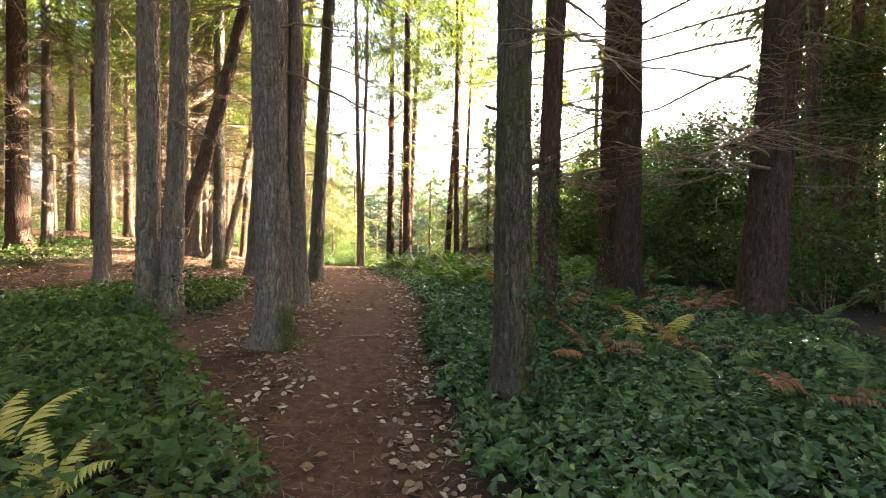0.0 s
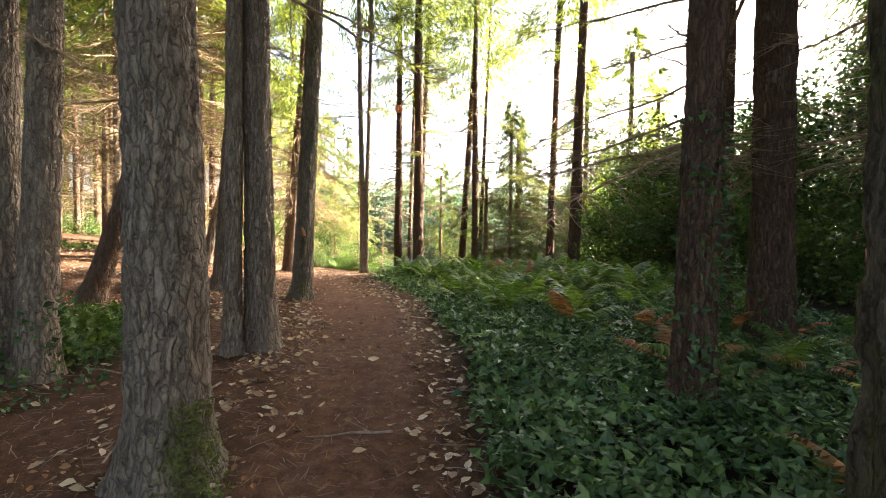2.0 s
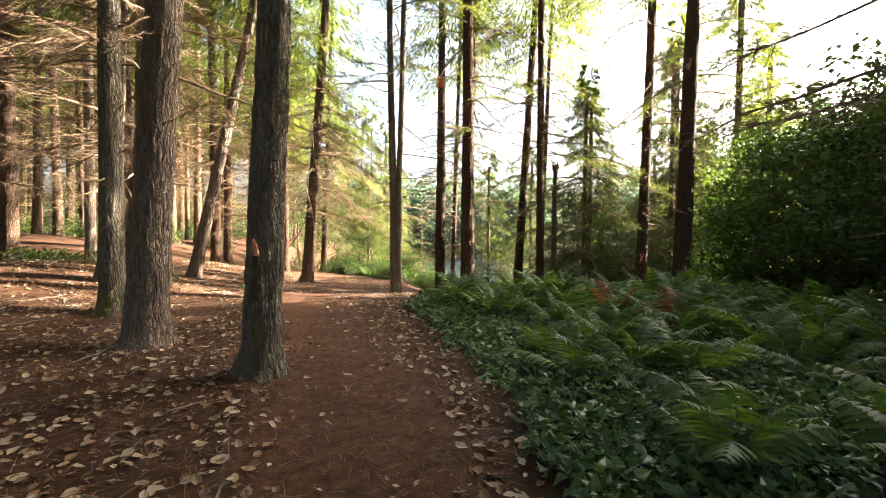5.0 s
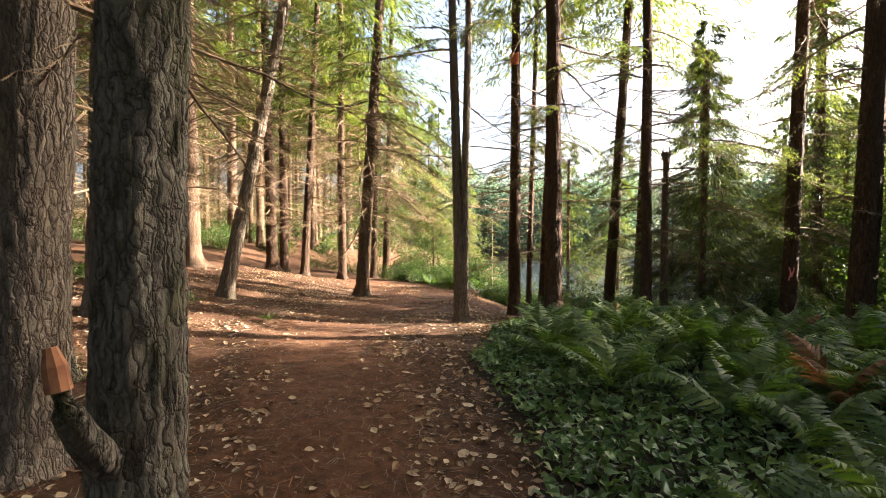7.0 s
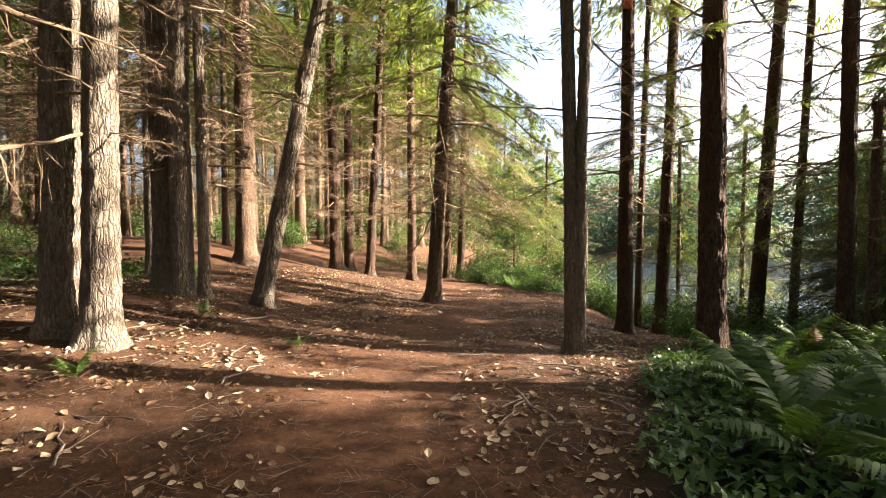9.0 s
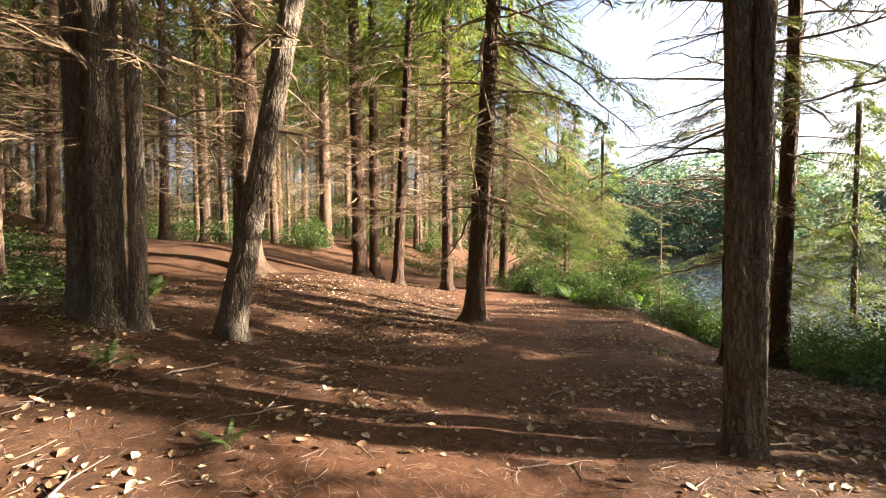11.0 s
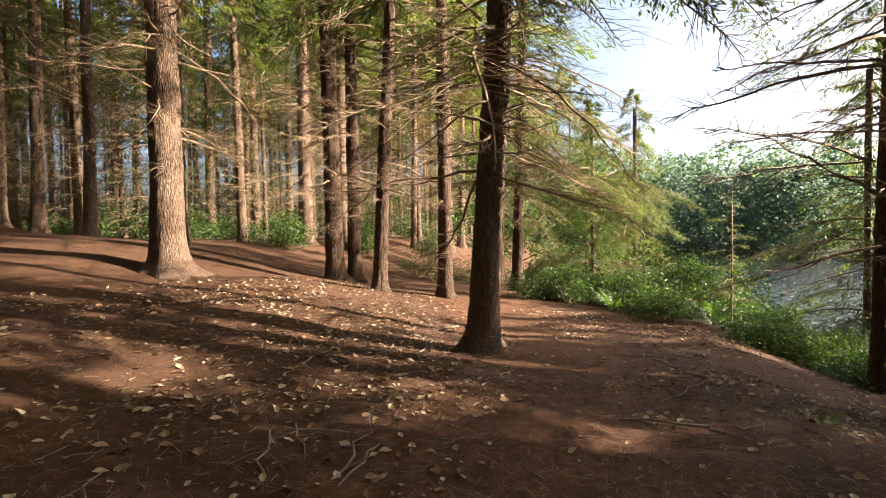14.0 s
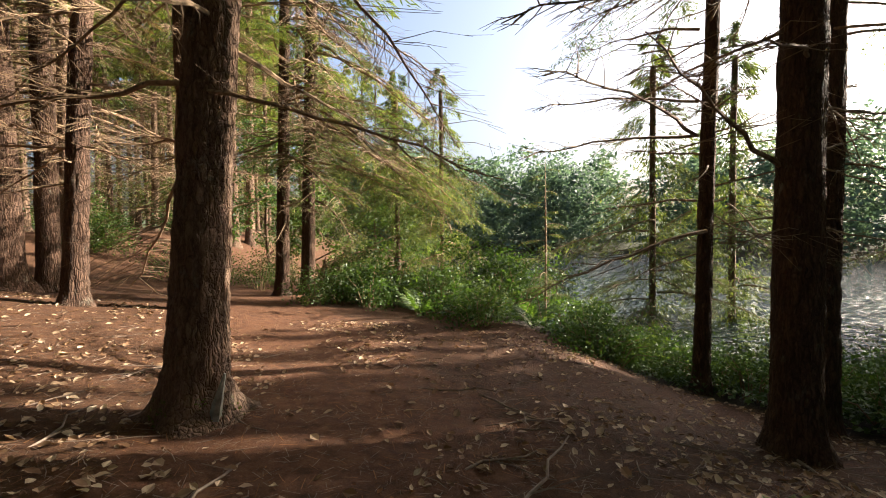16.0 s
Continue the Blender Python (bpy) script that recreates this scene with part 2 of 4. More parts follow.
def ground_z(x, y, detail=True):
    x, y = np.asarray(x, float), np.asarray(y, float)
    z = 0.25 * ss(3, 10, y) + 0.05 * np.maximum(0, -x - 6) * ss(60, 20, -x)
    z = z + 0.6 * np.exp(-((x + 18) / 6) ** 2 - ((y - 27) / 4.5) ** 2) + 0.4 * np.exp(-((x + 11) / 3.5) ** 2 - ((y - 17.5) / 4) ** 2)
    z = z - 0.075 * np.clip(y - 20, 0, 30) * ss(-22, -14, x) - 0.11 * np.clip(y - 23, 0, 14) * ss(-5.5, -2.5, x)
    z = z - 0.26 * ss(17, 22, y) * ss(32, 27, y) * ss(-13, -8, x)
    z = z - 0.02 * np.clip(x - 6, 0, 30) + 3.6 * ss(20, 40, -x) * ss(32, 25, y) + 5.0 * ss(42, 70, -x)
    # spit raised, mostly out of view, to carry the added sun-blocking conifers
    z = z + 1.5 * np.exp(-((x - 13) / 6.0) ** 2 - ((y - 38) / 4.0) ** 2)
    z = np.maximum(z, -2.9)
    far = np.hypot(x + 2, y - 30)
    shore = ss(43, 50, far) * ss(-30, -16, x) * ss(20, 32, y)
    z = z * (1 - shore) + shore * (-0.9 + 0.05 * np.clip(far - 50, 0, 200))
    if detail:
        near = ss(60, 25, np.hypot(x + 4, y - 15))
        z = z + near * (0.16 * (fbm(x * 0.55, y * 0.55, 3) - 0.5) + 0.05 * (fbm(x * 3, y * 3, 9) - 0.5))
        worn = ss(0.9, 0.3, np.abs(x - path_x(y))) * ss(14, 9, y)
        z = z - 0.05 * worn
    return z


def gz(x, y):
    return float(ground_z(x, y))


def build_ground():
    fx = np.concatenate([[-600, -350, -200, -130, -90, -65, -50, -40], np.arange(-34, -14, 0.5), np.arange(-14, 7, 0.14), np.arange(7, 16, 0.6), [18, 22, 28, 36, 48, 65, 90, 130, 200, 350, 600]])
    fy = np.concatenate([[-500, -300, -150, -80, -45, -25, -15, -10, -7, -5], np.arange(-3.5, 33, 0.14), np.arange(33, 44, 0.6), [46, 50, 56, 64, 74, 86, 100, 115, 130, 160, 220, 350, 700]])
    X, Y = np.meshgrid(fx, fy)
    Z = ground_z(X, Y)
    nx, ny = len(fx), len(fy)
    idx = np.arange(nx * ny).reshape(ny, nx)
    faces = np.stack([idx[:-1, :-1], idx[:-1, 1:], idx[1:, 1:], idx[1:, :-1]], -1).reshape(-1, 4)
    me = mesh("ground", np.stack([X, Y, Z], -1).reshape(-1, 3), faces.tolist(), GROUND, True)
    x, y = X.ravel(), Y.ravel()
    d = x - path_x(y)
    half = np.interp(y, (0, 8, 12, 18, 30), (0.6, 0.7, 0.9, 1.3, 1.6))
    zone = np.zeros((len(x), 4))
    zone[:, 0] = ss(half + 0.35, half - 0.35, np.abs(d)) * 0.85
    wob = 0.5 * (fbm(x * 1.3, y * 1.3, 21) - 0.5)
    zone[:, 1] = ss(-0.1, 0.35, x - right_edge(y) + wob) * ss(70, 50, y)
    left = np.maximum(left_green(x, y), 0)
    zone[:, 2] = np.maximum(0.7 * left, ss(60, 90, np.hypot(x, y)))
    zone[:, 3] = 1
    ca = me.color_attributes.new("zone", "FLOAT_COLOR", "POINT")
    ca.data.foreach_set("color", zone.ravel())
    tagged(new("ground", me), "brown needle-strewn forest floor with a trodden earth path", "ground", kind="structure")


def left_green(x, y):
    """Where low green plants grow to the left of the path: 0..1."""
    n = fbm(np.asarray(x) * 0.7, np.asarray(y) * 0.7, 33)
    a = ss(0.35, -0.45, x + 1.2 + 0.76 * (np.asarray(y) - 3.1)) * ss(9.5, 7.5, y)
    b = 0.8 * np.exp(-((x + 4.6) / 1.3) ** 2 - ((y - 8.6) / 1.6) ** 2)
    c = 1.1 * np.exp(-((x + 15) / 3.2) ** 2 - ((y - 20) / 3.0) ** 2) + 1.0 * np.exp(-((x + 11.5) / 1.6) ** 2 - ((y - 13.5) / 2.5) ** 2)
    d = 0.9 * np.exp(-((x + 24) / 5) ** 2 - ((y - 22) / 3) ** 2)
    return ss(0.3, 0.6, (a + b + c + d) * (0.55 + 0.9 * n))


build_ground()
lake = new("lake", mesh("lake", [(-300, 20, LAKE_Z), (300, 20, LAKE_Z), (300, 200, LAKE_Z), (-300, 200, LAKE_Z)], [(0, 1, 2, 3)], WATER))
tagged(lake, "rippled grey-green lake water glittering with sky light", "lake", kind="structure")


# ---------------------------------------------------------------- tubes, trunks, branches, leaves
def tube(verts, faces, pts, radii, sides=5, cap=True):
    """A tapered tube along pts, added to verts and faces."""
    pts = np.asarray(pts, float)
    base = len(verts)
    n = len(pts)
    for k in range(n):
        d = pts[min(k + 1, n - 1)] - pts[max(k - 1, 0)]
        d = d / (np.linalg.norm(d) + 1e-9)
        u = np.cross(d, (0, 0, 1) if abs(d[2]) < 0.9 else (1, 0, 0))
        u = u / np.linalg.norm(u)
        w = np.cross(d, u)
        for s in range(sides):
            a = 2 * math.pi * s / sides
            verts.append(pts[k] + radii[k] * (math.cos(a) * u + math.sin(a) * w))
    for k in range(n - 1):
        for s in range(sides):
            a, b = base + k * sides + s, base + k * sides + (s + 1) % sides
            faces.append((a, b, b + sides, a + sides))
    if cap:
        faces.append(tuple(base + (n - 1) * sides + s for s in range(sides)))


def trunk_mesh(d, height, mat, lean=(0, 0), bend=(0, 0), segs=40, step=0.1, seed=0, flare=0.75, stems=1, taper=0.62, top=None):
    """A trunk from a little under the ground up: root flare, furrowed bark, slow taper. bend: sideways bow at half height."""
    hs = [-0.25]
    while hs[-1] < height:
        h = hs[-1]
        hs.append(h + step * (1 if h < 2.6 else 2 if h < 5 else 4 if h < 9 else 14))
    hs = np.array(hs)
    hs[-1] = height
    th = np.linspace(0, 2 * math.pi, segs, endpoint=False)
    H, T = np.meshgrid(hs, th, indexing="ij")
    r = 0.5 * d * (1 - taper * np.clip(H / height, 0, 1) ** 1.1)
    lobes = 0.5 + 0.5 * np.cos(3 * T + seed) * 0.6 + 0.4 * np.cos(5 * T + 2.1 * seed) * 0.5
    r = r * (1 + flare * np.exp(-np.maximum(H, -0.1) / 0.17) * (0.35 + lobes) + 0.12 * np.exp(-np.maximum(H, 0) / 1.0))
    cells = max(8, int(d * 62))
    u = T / (2 * math.pi)
    wob = 0.9 * vnoise(u * 7, H * 1.7, seed + 50, 7)
    ridge = np.abs(vnoise(u * cells + 1.2 * wob, H * 7, seed, 0) - 0.5) * 2
    plate = vnoise(u * cells * 2, H * 16, seed + 3, cells * 2)
    amp = 0.026 * min(1.0, d / 0.35)
    lump = vnoise(u * 5, H * 1.1, seed + 9, 5) - 0.5
    r = r + amp * (0.9 * (1 - ridge) ** 1.5 - 0.45 + 0.5 * (plate - 0.5)) + 0.05 * d * lump
    q = np.clip(H / height, 0, 1)
    cx = lean[0] * H + bend[0] * np.sin(math.pi * np.clip(H / 6, 0, 1)) + 0.03 * (vnoise(H * 0.35, H * 0 + seed, seed) - 0.5)
    cy = lean[1] * H + bend[1] * np.sin(math.pi * np.clip(H / 6, 0, 1)) + 0.03 * (vnoise(H * 0.35, H * 0 + seed + 7, seed) - 0.5)
    V = np.stack([cx + r * np.cos(T), cy + r * np.sin(T), H], -1).reshape(-1, 3)
    n, m = len(hs), segs
    idx = np.arange(n * m).reshape(n, m)
    nxt = np.roll(idx, -1, axis=1)
    F = np.stack([idx[:-1], nxt[:-1], nxt[1:], idx[1:]], -1).reshape(-1, 4).tolist()
    F.append(tuple(idx[-1].tolist()))
    return mesh("trunk", V, F, mat, True)


def dead_branch(seed, length, twigs):
    """A bare, dry lower branch along +x with side twigs; thin and slightly crooked."""
    r = random.Random(seed)
    v, f = [], []
    n = 9
    droop = r.uniform(-0.28, 0.12)
    ph = r.uniform(0, 6)
    pts = [(length * k / n, 0.05 * length * math.sin(ph + 3.0 * k / n) + r.uniform(-0.012, 0.012) * length, droop * length * (k / n) ** 1.6 + r.uniform(-0.012, 0.012) * length) for k in range(n + 1)]
    rad = [0.0155 * length ** 0.5 * (1 - 0.86 * k / n) + 0.002 for k in range(n + 1)]
    tube(v, f, pts, rad, 5)
    for k in range(twigs):
        q = r.uniform(0.18, 0.97)
        i = min(int(q * n), n - 1)
        p = np.array(pts[i]) * (1 - (q * n - i)) + np.array(pts[i + 1]) * (q * n - i)
        side = r.choice((-1, 1))
        ln = length * r.uniform(0.12, 0.36) * (1.15 - q * 0.6)
        ang = radians(r.uniform(35, 75))
        dirn = np.array([math.cos(ang), side * math.sin(ang), r.uniform(-0.45, 0.25)])
        t = [p, p + dirn * ln * 0.5 + np.array([0, 0, r.uniform(-0.04, 0.04)]) * ln * 3, p + dirn * ln + np.array([r.uniform(-0.1, 0.15), 0, r.uniform(-0.2, 0.06)]) * ln]
        tube(v, f, t, [0.0065, 0.0045, 0.002], 3, False)
        for _ in range(r.choice((0, 1, 2))):
            w = r.uniform(0.3, 0.9)
            pp = p + dirn * ln * w
            dd = np.array([math.cos(ang) * 1.2, side * math.sin(ang) * r.uniform(-0.5, 1.3), r.uniform(-0.6, 0.3)]) * ln * r.uniform(0.25, 0.5)
            tube(v, f, [pp, pp + dd], [0.0035, 0.0015], 3, False)
    return mesh("branch", v, f, TWIG)


def sprig(v, f, p, d, length, width, count, r, hang=0.35):
    """Needle tufts to both sides of a twig."""
    d = d / (np.linalg.norm(d) + 1e-9)
    side = np.cross(d, (0, 0, 1))
    side = side / (np.linalg.norm(side) + 1e-9)
    for k in range(count):
        q = (k + r.random()) / count
        c = p + d * length * q + np.array([0, 0, -hang * length * q * q * 0.6])
        s = r.choice((-1, 1))
        out = side * s * r.uniform(0.6, 1.0) + d * r.uniform(0.3, 0.9) + np.array([0, 0, r.uniform(-0.6, 0.15)])
        out = out / np.linalg.norm(out) * width * r.uniform(0.6, 1.2)
        w = np.cross(out, (r.uniform(-0.4, 0.4), r.uniform(-0.4, 0.4), 1))
        w = w / (np.linalg.norm(w) + 1e-9) * width * 0.11
        b = len(v)
        v.extend([c - w * 0.5, c + out * 0.55 - w, c + out, c + out * 0.5 + w])
        f.append((b, b + 1, b + 2, b + 3))


def bough_meshes(seed, length, twigs, mat, dens=9, droop=0.42, tuft=0.085):
    """A living bough along +x: the stem, and a flat drooping spray of needles."""
    r = random.Random(seed)
    v, f, nv, nf = [], [], [], []
    n = 9
    pts = [np.array((length * k / n * (1 - 0.12 * (k / n) ** 2), 0.07 * length * math.sin(2.2 * k / n + seed), -droop * length * (k / n) ** 1.7 + 0.1 * length * (k / n))) for k in range(n + 1)]
    tube(v, f, pts, [0.014 * length ** 0.5 * (1 - 0.88 * k / n) + 0.002 for k in range(n + 1)], 5)
    for k in range(twigs):
        q = r.uniform(0.16, 1.0)
        i = min(int(q * n), n - 1)
        p = pts[i] * (1 - (q * n - i)) + pts[i + 1] * (q * n - i)
        side = 1 if k % 2 else -1
        ln = length * r.uniform(0.14, 0.34) * (1.2 - 0.7 * q)
        ang = radians(r.uniform(40, 78))
        d = np.array([math.cos(ang), side * math.sin(ang), r.uniform(-0.5, -0.05)])
        tube(v, f, [p, p + d * ln * 0.5, p + d * ln + np.array([0, 0, -0.2 * ln])], [0.005, 0.003, 0.0012], 3, False)
        sprig(nv, nf, p, d, ln, tuft, int(dens * (1 + ln * 2.2)), r)
        for _ in range(2):
            w = r.uniform(0.25, 0.8)
            sprig(nv, nf, p + d * ln * w, np.array([d[0] + r.uniform(-0.2, 0.6), d[1] * r.uniform(-0.2, 0.8), d[2] - r.uniform(0.1, 0.5)]), ln * 0.5, tuft * 0.9, int(dens * 0.6), r)
    return mesh("branch", v, f, TWIG), mesh("needles", nv, nf, mat)


def crown_mesh(seed, z0, z1, radius, boughs, tufts, mat, size=0.3, width=0.085):
    """The living crown of a conifer: whorls of drooping sprays with gaps between them."""
    r = np.random.default_rng(seed)
    q = (np.arange(boughs) + r.random(boughs)) / boughs
    ln = radius * (1 - q) ** 0.75 * r.uniform(0.55, 1.15, boughs) * np.minimum(1.0, 0.55 + 3 * q) + 0.35
    a = r.uniform(0, 2 * np.pi, boughs)
    n = boughs * tufts
    z, ln, a = (np.repeat(k, tufts) for k in (z0 + (z1 - z0) * q, ln, a))
    d = np.stack([np.cos(a), np.sin(a), np.full(n, -0.12)], -1)
    w = r.uniform(0.12, 1.0, n) ** 0.8
    sd = np.stack([-np.sin(a), np.cos(a), np.zeros(n)], -1) * (r.uniform(-0.32, 0.32, n) * ln * (1.1 - 0.6 * w))[:, None]
    c = d * (ln * w)[:, None] + sd
    c[:, 2] += z - 0.3 * ln * w * w + r.uniform(-0.12, 0.1, n)
    out = d * r.uniform(0.3, 1.0, n)[:, None] + sd * 0.8 + np.stack([r.uniform(-0.3, 0.3, n), r.uniform(-0.3, 0.3, n), r.uniform(-0.7, 0.1, n)], -1)
    out = out / np.linalg.norm(out, axis=1)[:, None] * (size * r.uniform(0.6, 1.3, n))[:, None]
    wd = np.cross(out, np.stack([r.uniform(-0.5, 0.5, n), r.uniform(-0.5, 0.5, n), np.ones(n)], -1))
    wd = wd / np.linalg.norm(wd, axis=1)[:, None] * size * width
    V = np.stack([c - wd * 0.4, c + out * 0.5 - wd, c + out, c + out * 0.45 + wd], 1).reshape(-1, 3)
    return mesh("crown", V, np.arange(4 * n).reshape(n, 4).tolist(), mat)


DEAD = [dead_branch(s, 1.0 + 0.22 * s, 14 + 2 * s) for s in range(9)]
DEAD_LONG = [dead_branch(70 + s, 3.0 + 0.35 * s, 40 + 4 * s) for s in range(4)]
BOUGH = [bough_meshes(20 + s, 1.6 + 0.35 * s, 26 + 5 * s, NEEDLE) for s in range(5)]
BOUGH_DRY = [bough_meshes(40 + s, 1.5 + 0.4 * s, 20 + 4 * s, NEEDLE_DRY, 6) for s in range(3)]
CROWN = [crown_mesh(60 + s, 7.4, 21.0, 3.6, 70, 150, NEEDLE, 0.3) for s in range(4)]


def place_branch(root, me, h, az, elev, scale, lean=(0, 0), r0=0.1, name="branch", roll=0):
    m = Matrix.Translation((lean[0] * h + r0 * math.cos(az), lean[1] * h + r0 * math.sin(az), h)) @ Matrix.Rotation(az, 4, "Z") @ Matrix.Rotation(-elev, 4, "Y") @ Matrix.Rotation(roll, 4, "X") @ Matrix.Scale(scale, 4)
    return part(name, me, root, m)


def place_bough(root, pair, h, az, elev, scale, lean=(0, 0), r0=0.1):
    ob = place_branch(root, pair[0], h, az, elev, scale, lean, r0, "bough")
    part("needles", pair[1], ob)
    return ob


def conifer(x, y, d, lean=(0, 0), bend=(0, 0), height=20.0, kind="grey", segs=40, step=0.1, seed=0, dead=18, live=3, dry=0, low=1.6, crown=True, label="", flare=0.75, stems=((0, 0, 0, 0),), moss=False):
    x, y = x - 1.4 * lean[0], y - 1.4 * lean[1]
    z = gz(x, y)
    r = random.Random(seed + 900)
    root = thing("conifer_tree", x, y, z, label or "tall conifer with furrowed bark and dead lower branches", "tree", "conifers of the wood")
    for k, (ox, oy, lx, ly) in enumerate(stems):
        ln = (lean[0] + lx, lean[1] + ly)
        me = trunk_mesh(d * (1 if k == 0 else 0.86), height, BARK[kind], ln, bend, segs, step, seed + 13 * k, flare)
        part("trunk", me, root, Matrix.Translation((ox, oy, 0)))
    for k in range(dead):
        h = low + (8.0 - low) * ((k + r.random()) / max(dead, 1)) ** 0.9
        place_branch(root, r.choice(DEAD), h, r.uniform(0, 2 * math.pi), radians(r.uniform(-22, 14)), r.uniform(0.45, 1.0) * (0.75 + 0.06 * h), lean, 0.36 * d, roll=r.uniform(-0.6, 0.6))
    lakeside = x > -4 and y > 20
    for k in range(live + (4 if lakeside else 0)):
        h = r.uniform(4.5, 9.5) if lakeside else r.uniform(max(low + 1.2, 3.4), 8.5)
        place_bough(root, r.choice(BOUGH), h, r.uniform(0, 2 * math.pi), radians(r.uniform(-15, 12)), r.uniform(0.7, 1.1), lean, 0.3 * d)
    for k in range(dry):
        h = r.uniform(low + 0.6, 7.5)
        place_bough(root, r.choice(BOUGH_DRY), h, r.uniform(0, 2 * math.pi), radians(r.uniform(-20, 8)), r.uniform(0.7, 1.1), lean, 0.3 * d)
    if crown:
        part("crown", r.choice(CROWN), root, Matrix.Translation((lean[0] * 9, lean[1] * 9, r.uniform(-0.3, 1.2) + (1.8 if x > -4 and y > 20 else 0))) @ Matrix.Rotation(r.uniform(0, 6.28), 4, "Z"))
    return root


# ---------------------------------------------------------------- the trees beside the path
# x, y, diameter, sideways lean (x, y), bark, detail, dead branches, live boughs
A_LABEL = "grey conifer with deeply furrowed bark and a mossy foot"
TREES = [
    (-2.04, 5.89, 0.44, (-0.03, 0.0), "grey", 3, 4, 0, A_LABEL),
    (0.61, 4.18, 0.34, (-0.01, 0.0), "mossy", 3, 6, 0, "moss-streaked conifer trunk with broken branch stubs and ivy"),
    (1.48, 6.99, 0.33, (0.02, 0.0), "dark", 3, 5, 0, "dark conifer trunk with ivy climbing its foot"),
    (3.45, 9.12, 0.52, (-0.02, 0.0), "dark", 2, 12, 0, "thick dark brown conifer among ferns and ivy"),
    (3.70, 10.9, 0.56, (0.0, 0.0), "dark", 2, 22, 1, "dark conifer with many bare dead branches"),
    (5.10, 7.76, 0.68, (0.05, 0.0), "dark", 2, 22, 1, "thick dark conifer with drooping dead branches"),
    (-4.34, 7.55, 0.38, (0.02, 0.0), "grey", 3, 5, 0, "twin-stemmed grey conifer with a wide foot"),
    (-2.72, 8.29, 0.20, (0.0, 0.0), "grey", 3, 3, 0, "slender grey conifer beside the path"),
    (-2.54, 8.52, 0.34, (-0.02, 0.0), "grey", 3, 5, 0, "grey conifer with flaky bark beside the path"),
    (-3.15, 12.35, 0.37, (0.045, 0.0), "lichen", 3, 7, 0, "leaning grey conifer with a snapped curved side stem"),
    (-5.04, 13.34, 0.48, (0.07, 0.0), "grey", 3, 9, 0, "stout grey-brown conifer beside the path"),
    (-6.75, 14.78, 0.36, (0.0, 0.0), "lichen", 2, 10, 0, "sunlit grey conifer with a mossy foot"),
    (-8.65, 17.10, 0.42, (0.05, 0.0), "grey", 2, 14, 0, "sunlit conifer with pale flaking bark"),
    (-8.02, 17.14, 0.38, (0.04, 0.0), "grey", 2, 12, 0, "sunlit conifer with pale flaking bark"),
    (-10.23, 19.84, 0.46, (0.0, 0.0), "grey", 2, 14, 0, "broad twin-stemmed conifer with a mossy foot"),
    (-9.67, 19.96, 0.20, (0.0, 0.0), "grey", 2, 8, 0, "slender conifer beside a broad one"),
    (-14.85, 26.41, 0.70, (0.0, 0.0), "brown", 2, 16, 0, "thick sunlit conifer on a needle-covered mound"),
    (-9.04, 21.06, 0.36, (0.18, 0.10), "grey", 3, 6, 0, "strongly leaning grey conifer with a pale flecked trunk"),
    (-8.02, 26.55, 0.46, (0.05, 0.05), "brown", 3, 8, 2, "dark conifer with a sunlit flaking side and flared foot"),
    # sun reaches these three trunks; dark bark paints in the shade instead
    (-14.60, 31.27, 0.50, (-0.02, 0.0), "dark", 1, 20, 0, ""),
    (-14.30, 31.84, 0.40, (0.0, 0.0), "dark", 1, 18, 0, ""),
    (-12.22, 30.15, 0.37, (0.055, 0.02), "dark", 2, 16, 0, ""),
    (-21.1, 37.3, 0.62, (0.0, 0.0), "brown", 1, 20, 0, ""),
    (-10.9, 31.0, 0.34, (0.0, 0.0), "dark", 1, 14, 3, ""),
    (-11.1, 35.4, 0.36, (0.03, 0.0), "dark", 2, 8, 5, "slim conifer with long drooping green boughs"),
    (-10.7, 36.2, 0.36, (0.03, 0.0), "dark", 1, 8, 5, "slim conifer with long drooping green boughs"),
    (-2.97, 27.74, 0.46, (0.0, 0.0), "dark", 2, 12, 2, "dark lakeside conifer with an orange paint mark"),
    (-2.62, 30.5, 0.25, (0.02, 0.0), "dark", 2, 14, 3, "thin lakeside conifer with bare slanting branches"),
    (-2.01, 28.9, 0.38, (0.03, 0.03), "dark", 2, 10, 3, ""),
    (-1.60, 21.95, 0.42, (-0.01, 0.0), "dark", 3, 10, 1, "dark straight conifer behind the ferns"),
    (0.25, 28.4, 0.36, (0.05, 0.0), "dark", 1, 10, 3, "slightly leaning slim lakeside conifer"),
    (1.2, 29.0, 0.22, (0.03, 0.0), "dark", 1, 10, 3, ""),
    (0.67, 23.9, 0.30, (-0.01, 0.0), "dark", 2, 12, 4, ""),
    (3.82, 23.79, 0.36, (0.02, 0.0), "dark", 2, 12, 3, "lakeside conifer tied with a pink ribbon"),
    (4.36, 21.99, 0.50, (0.02, 0.0), "dark", 2, 8, 1, "straight dark conifer near the lake"),
    (-7.2, 10.4, 0.30, (0.0, 0.0), "grey", 1, 10, 0, ""),
    # dark bark colour takes the place of shade on this far-left trunk
    (-13.4, 15.5, 0.62, (0.0, 0.0), "dark", 1, 14, 0, ""),
    (-14.8, 18.4, 0.36, (0.0, 0.0), "grey", 1, 14, 0, ""),
    (-14.4, 20.4, 0.40, (0.0, 0.0), "brown", 1, 14, 0, ""),
    (-12.9, 21.5, 0.28, (0.0, 0.0), "grey", 1, 12, 0, ""),
]
DETAIL = {1: (24, 0.2), 2: (48, 0.085), 3: (112, 0.04)}
made = []
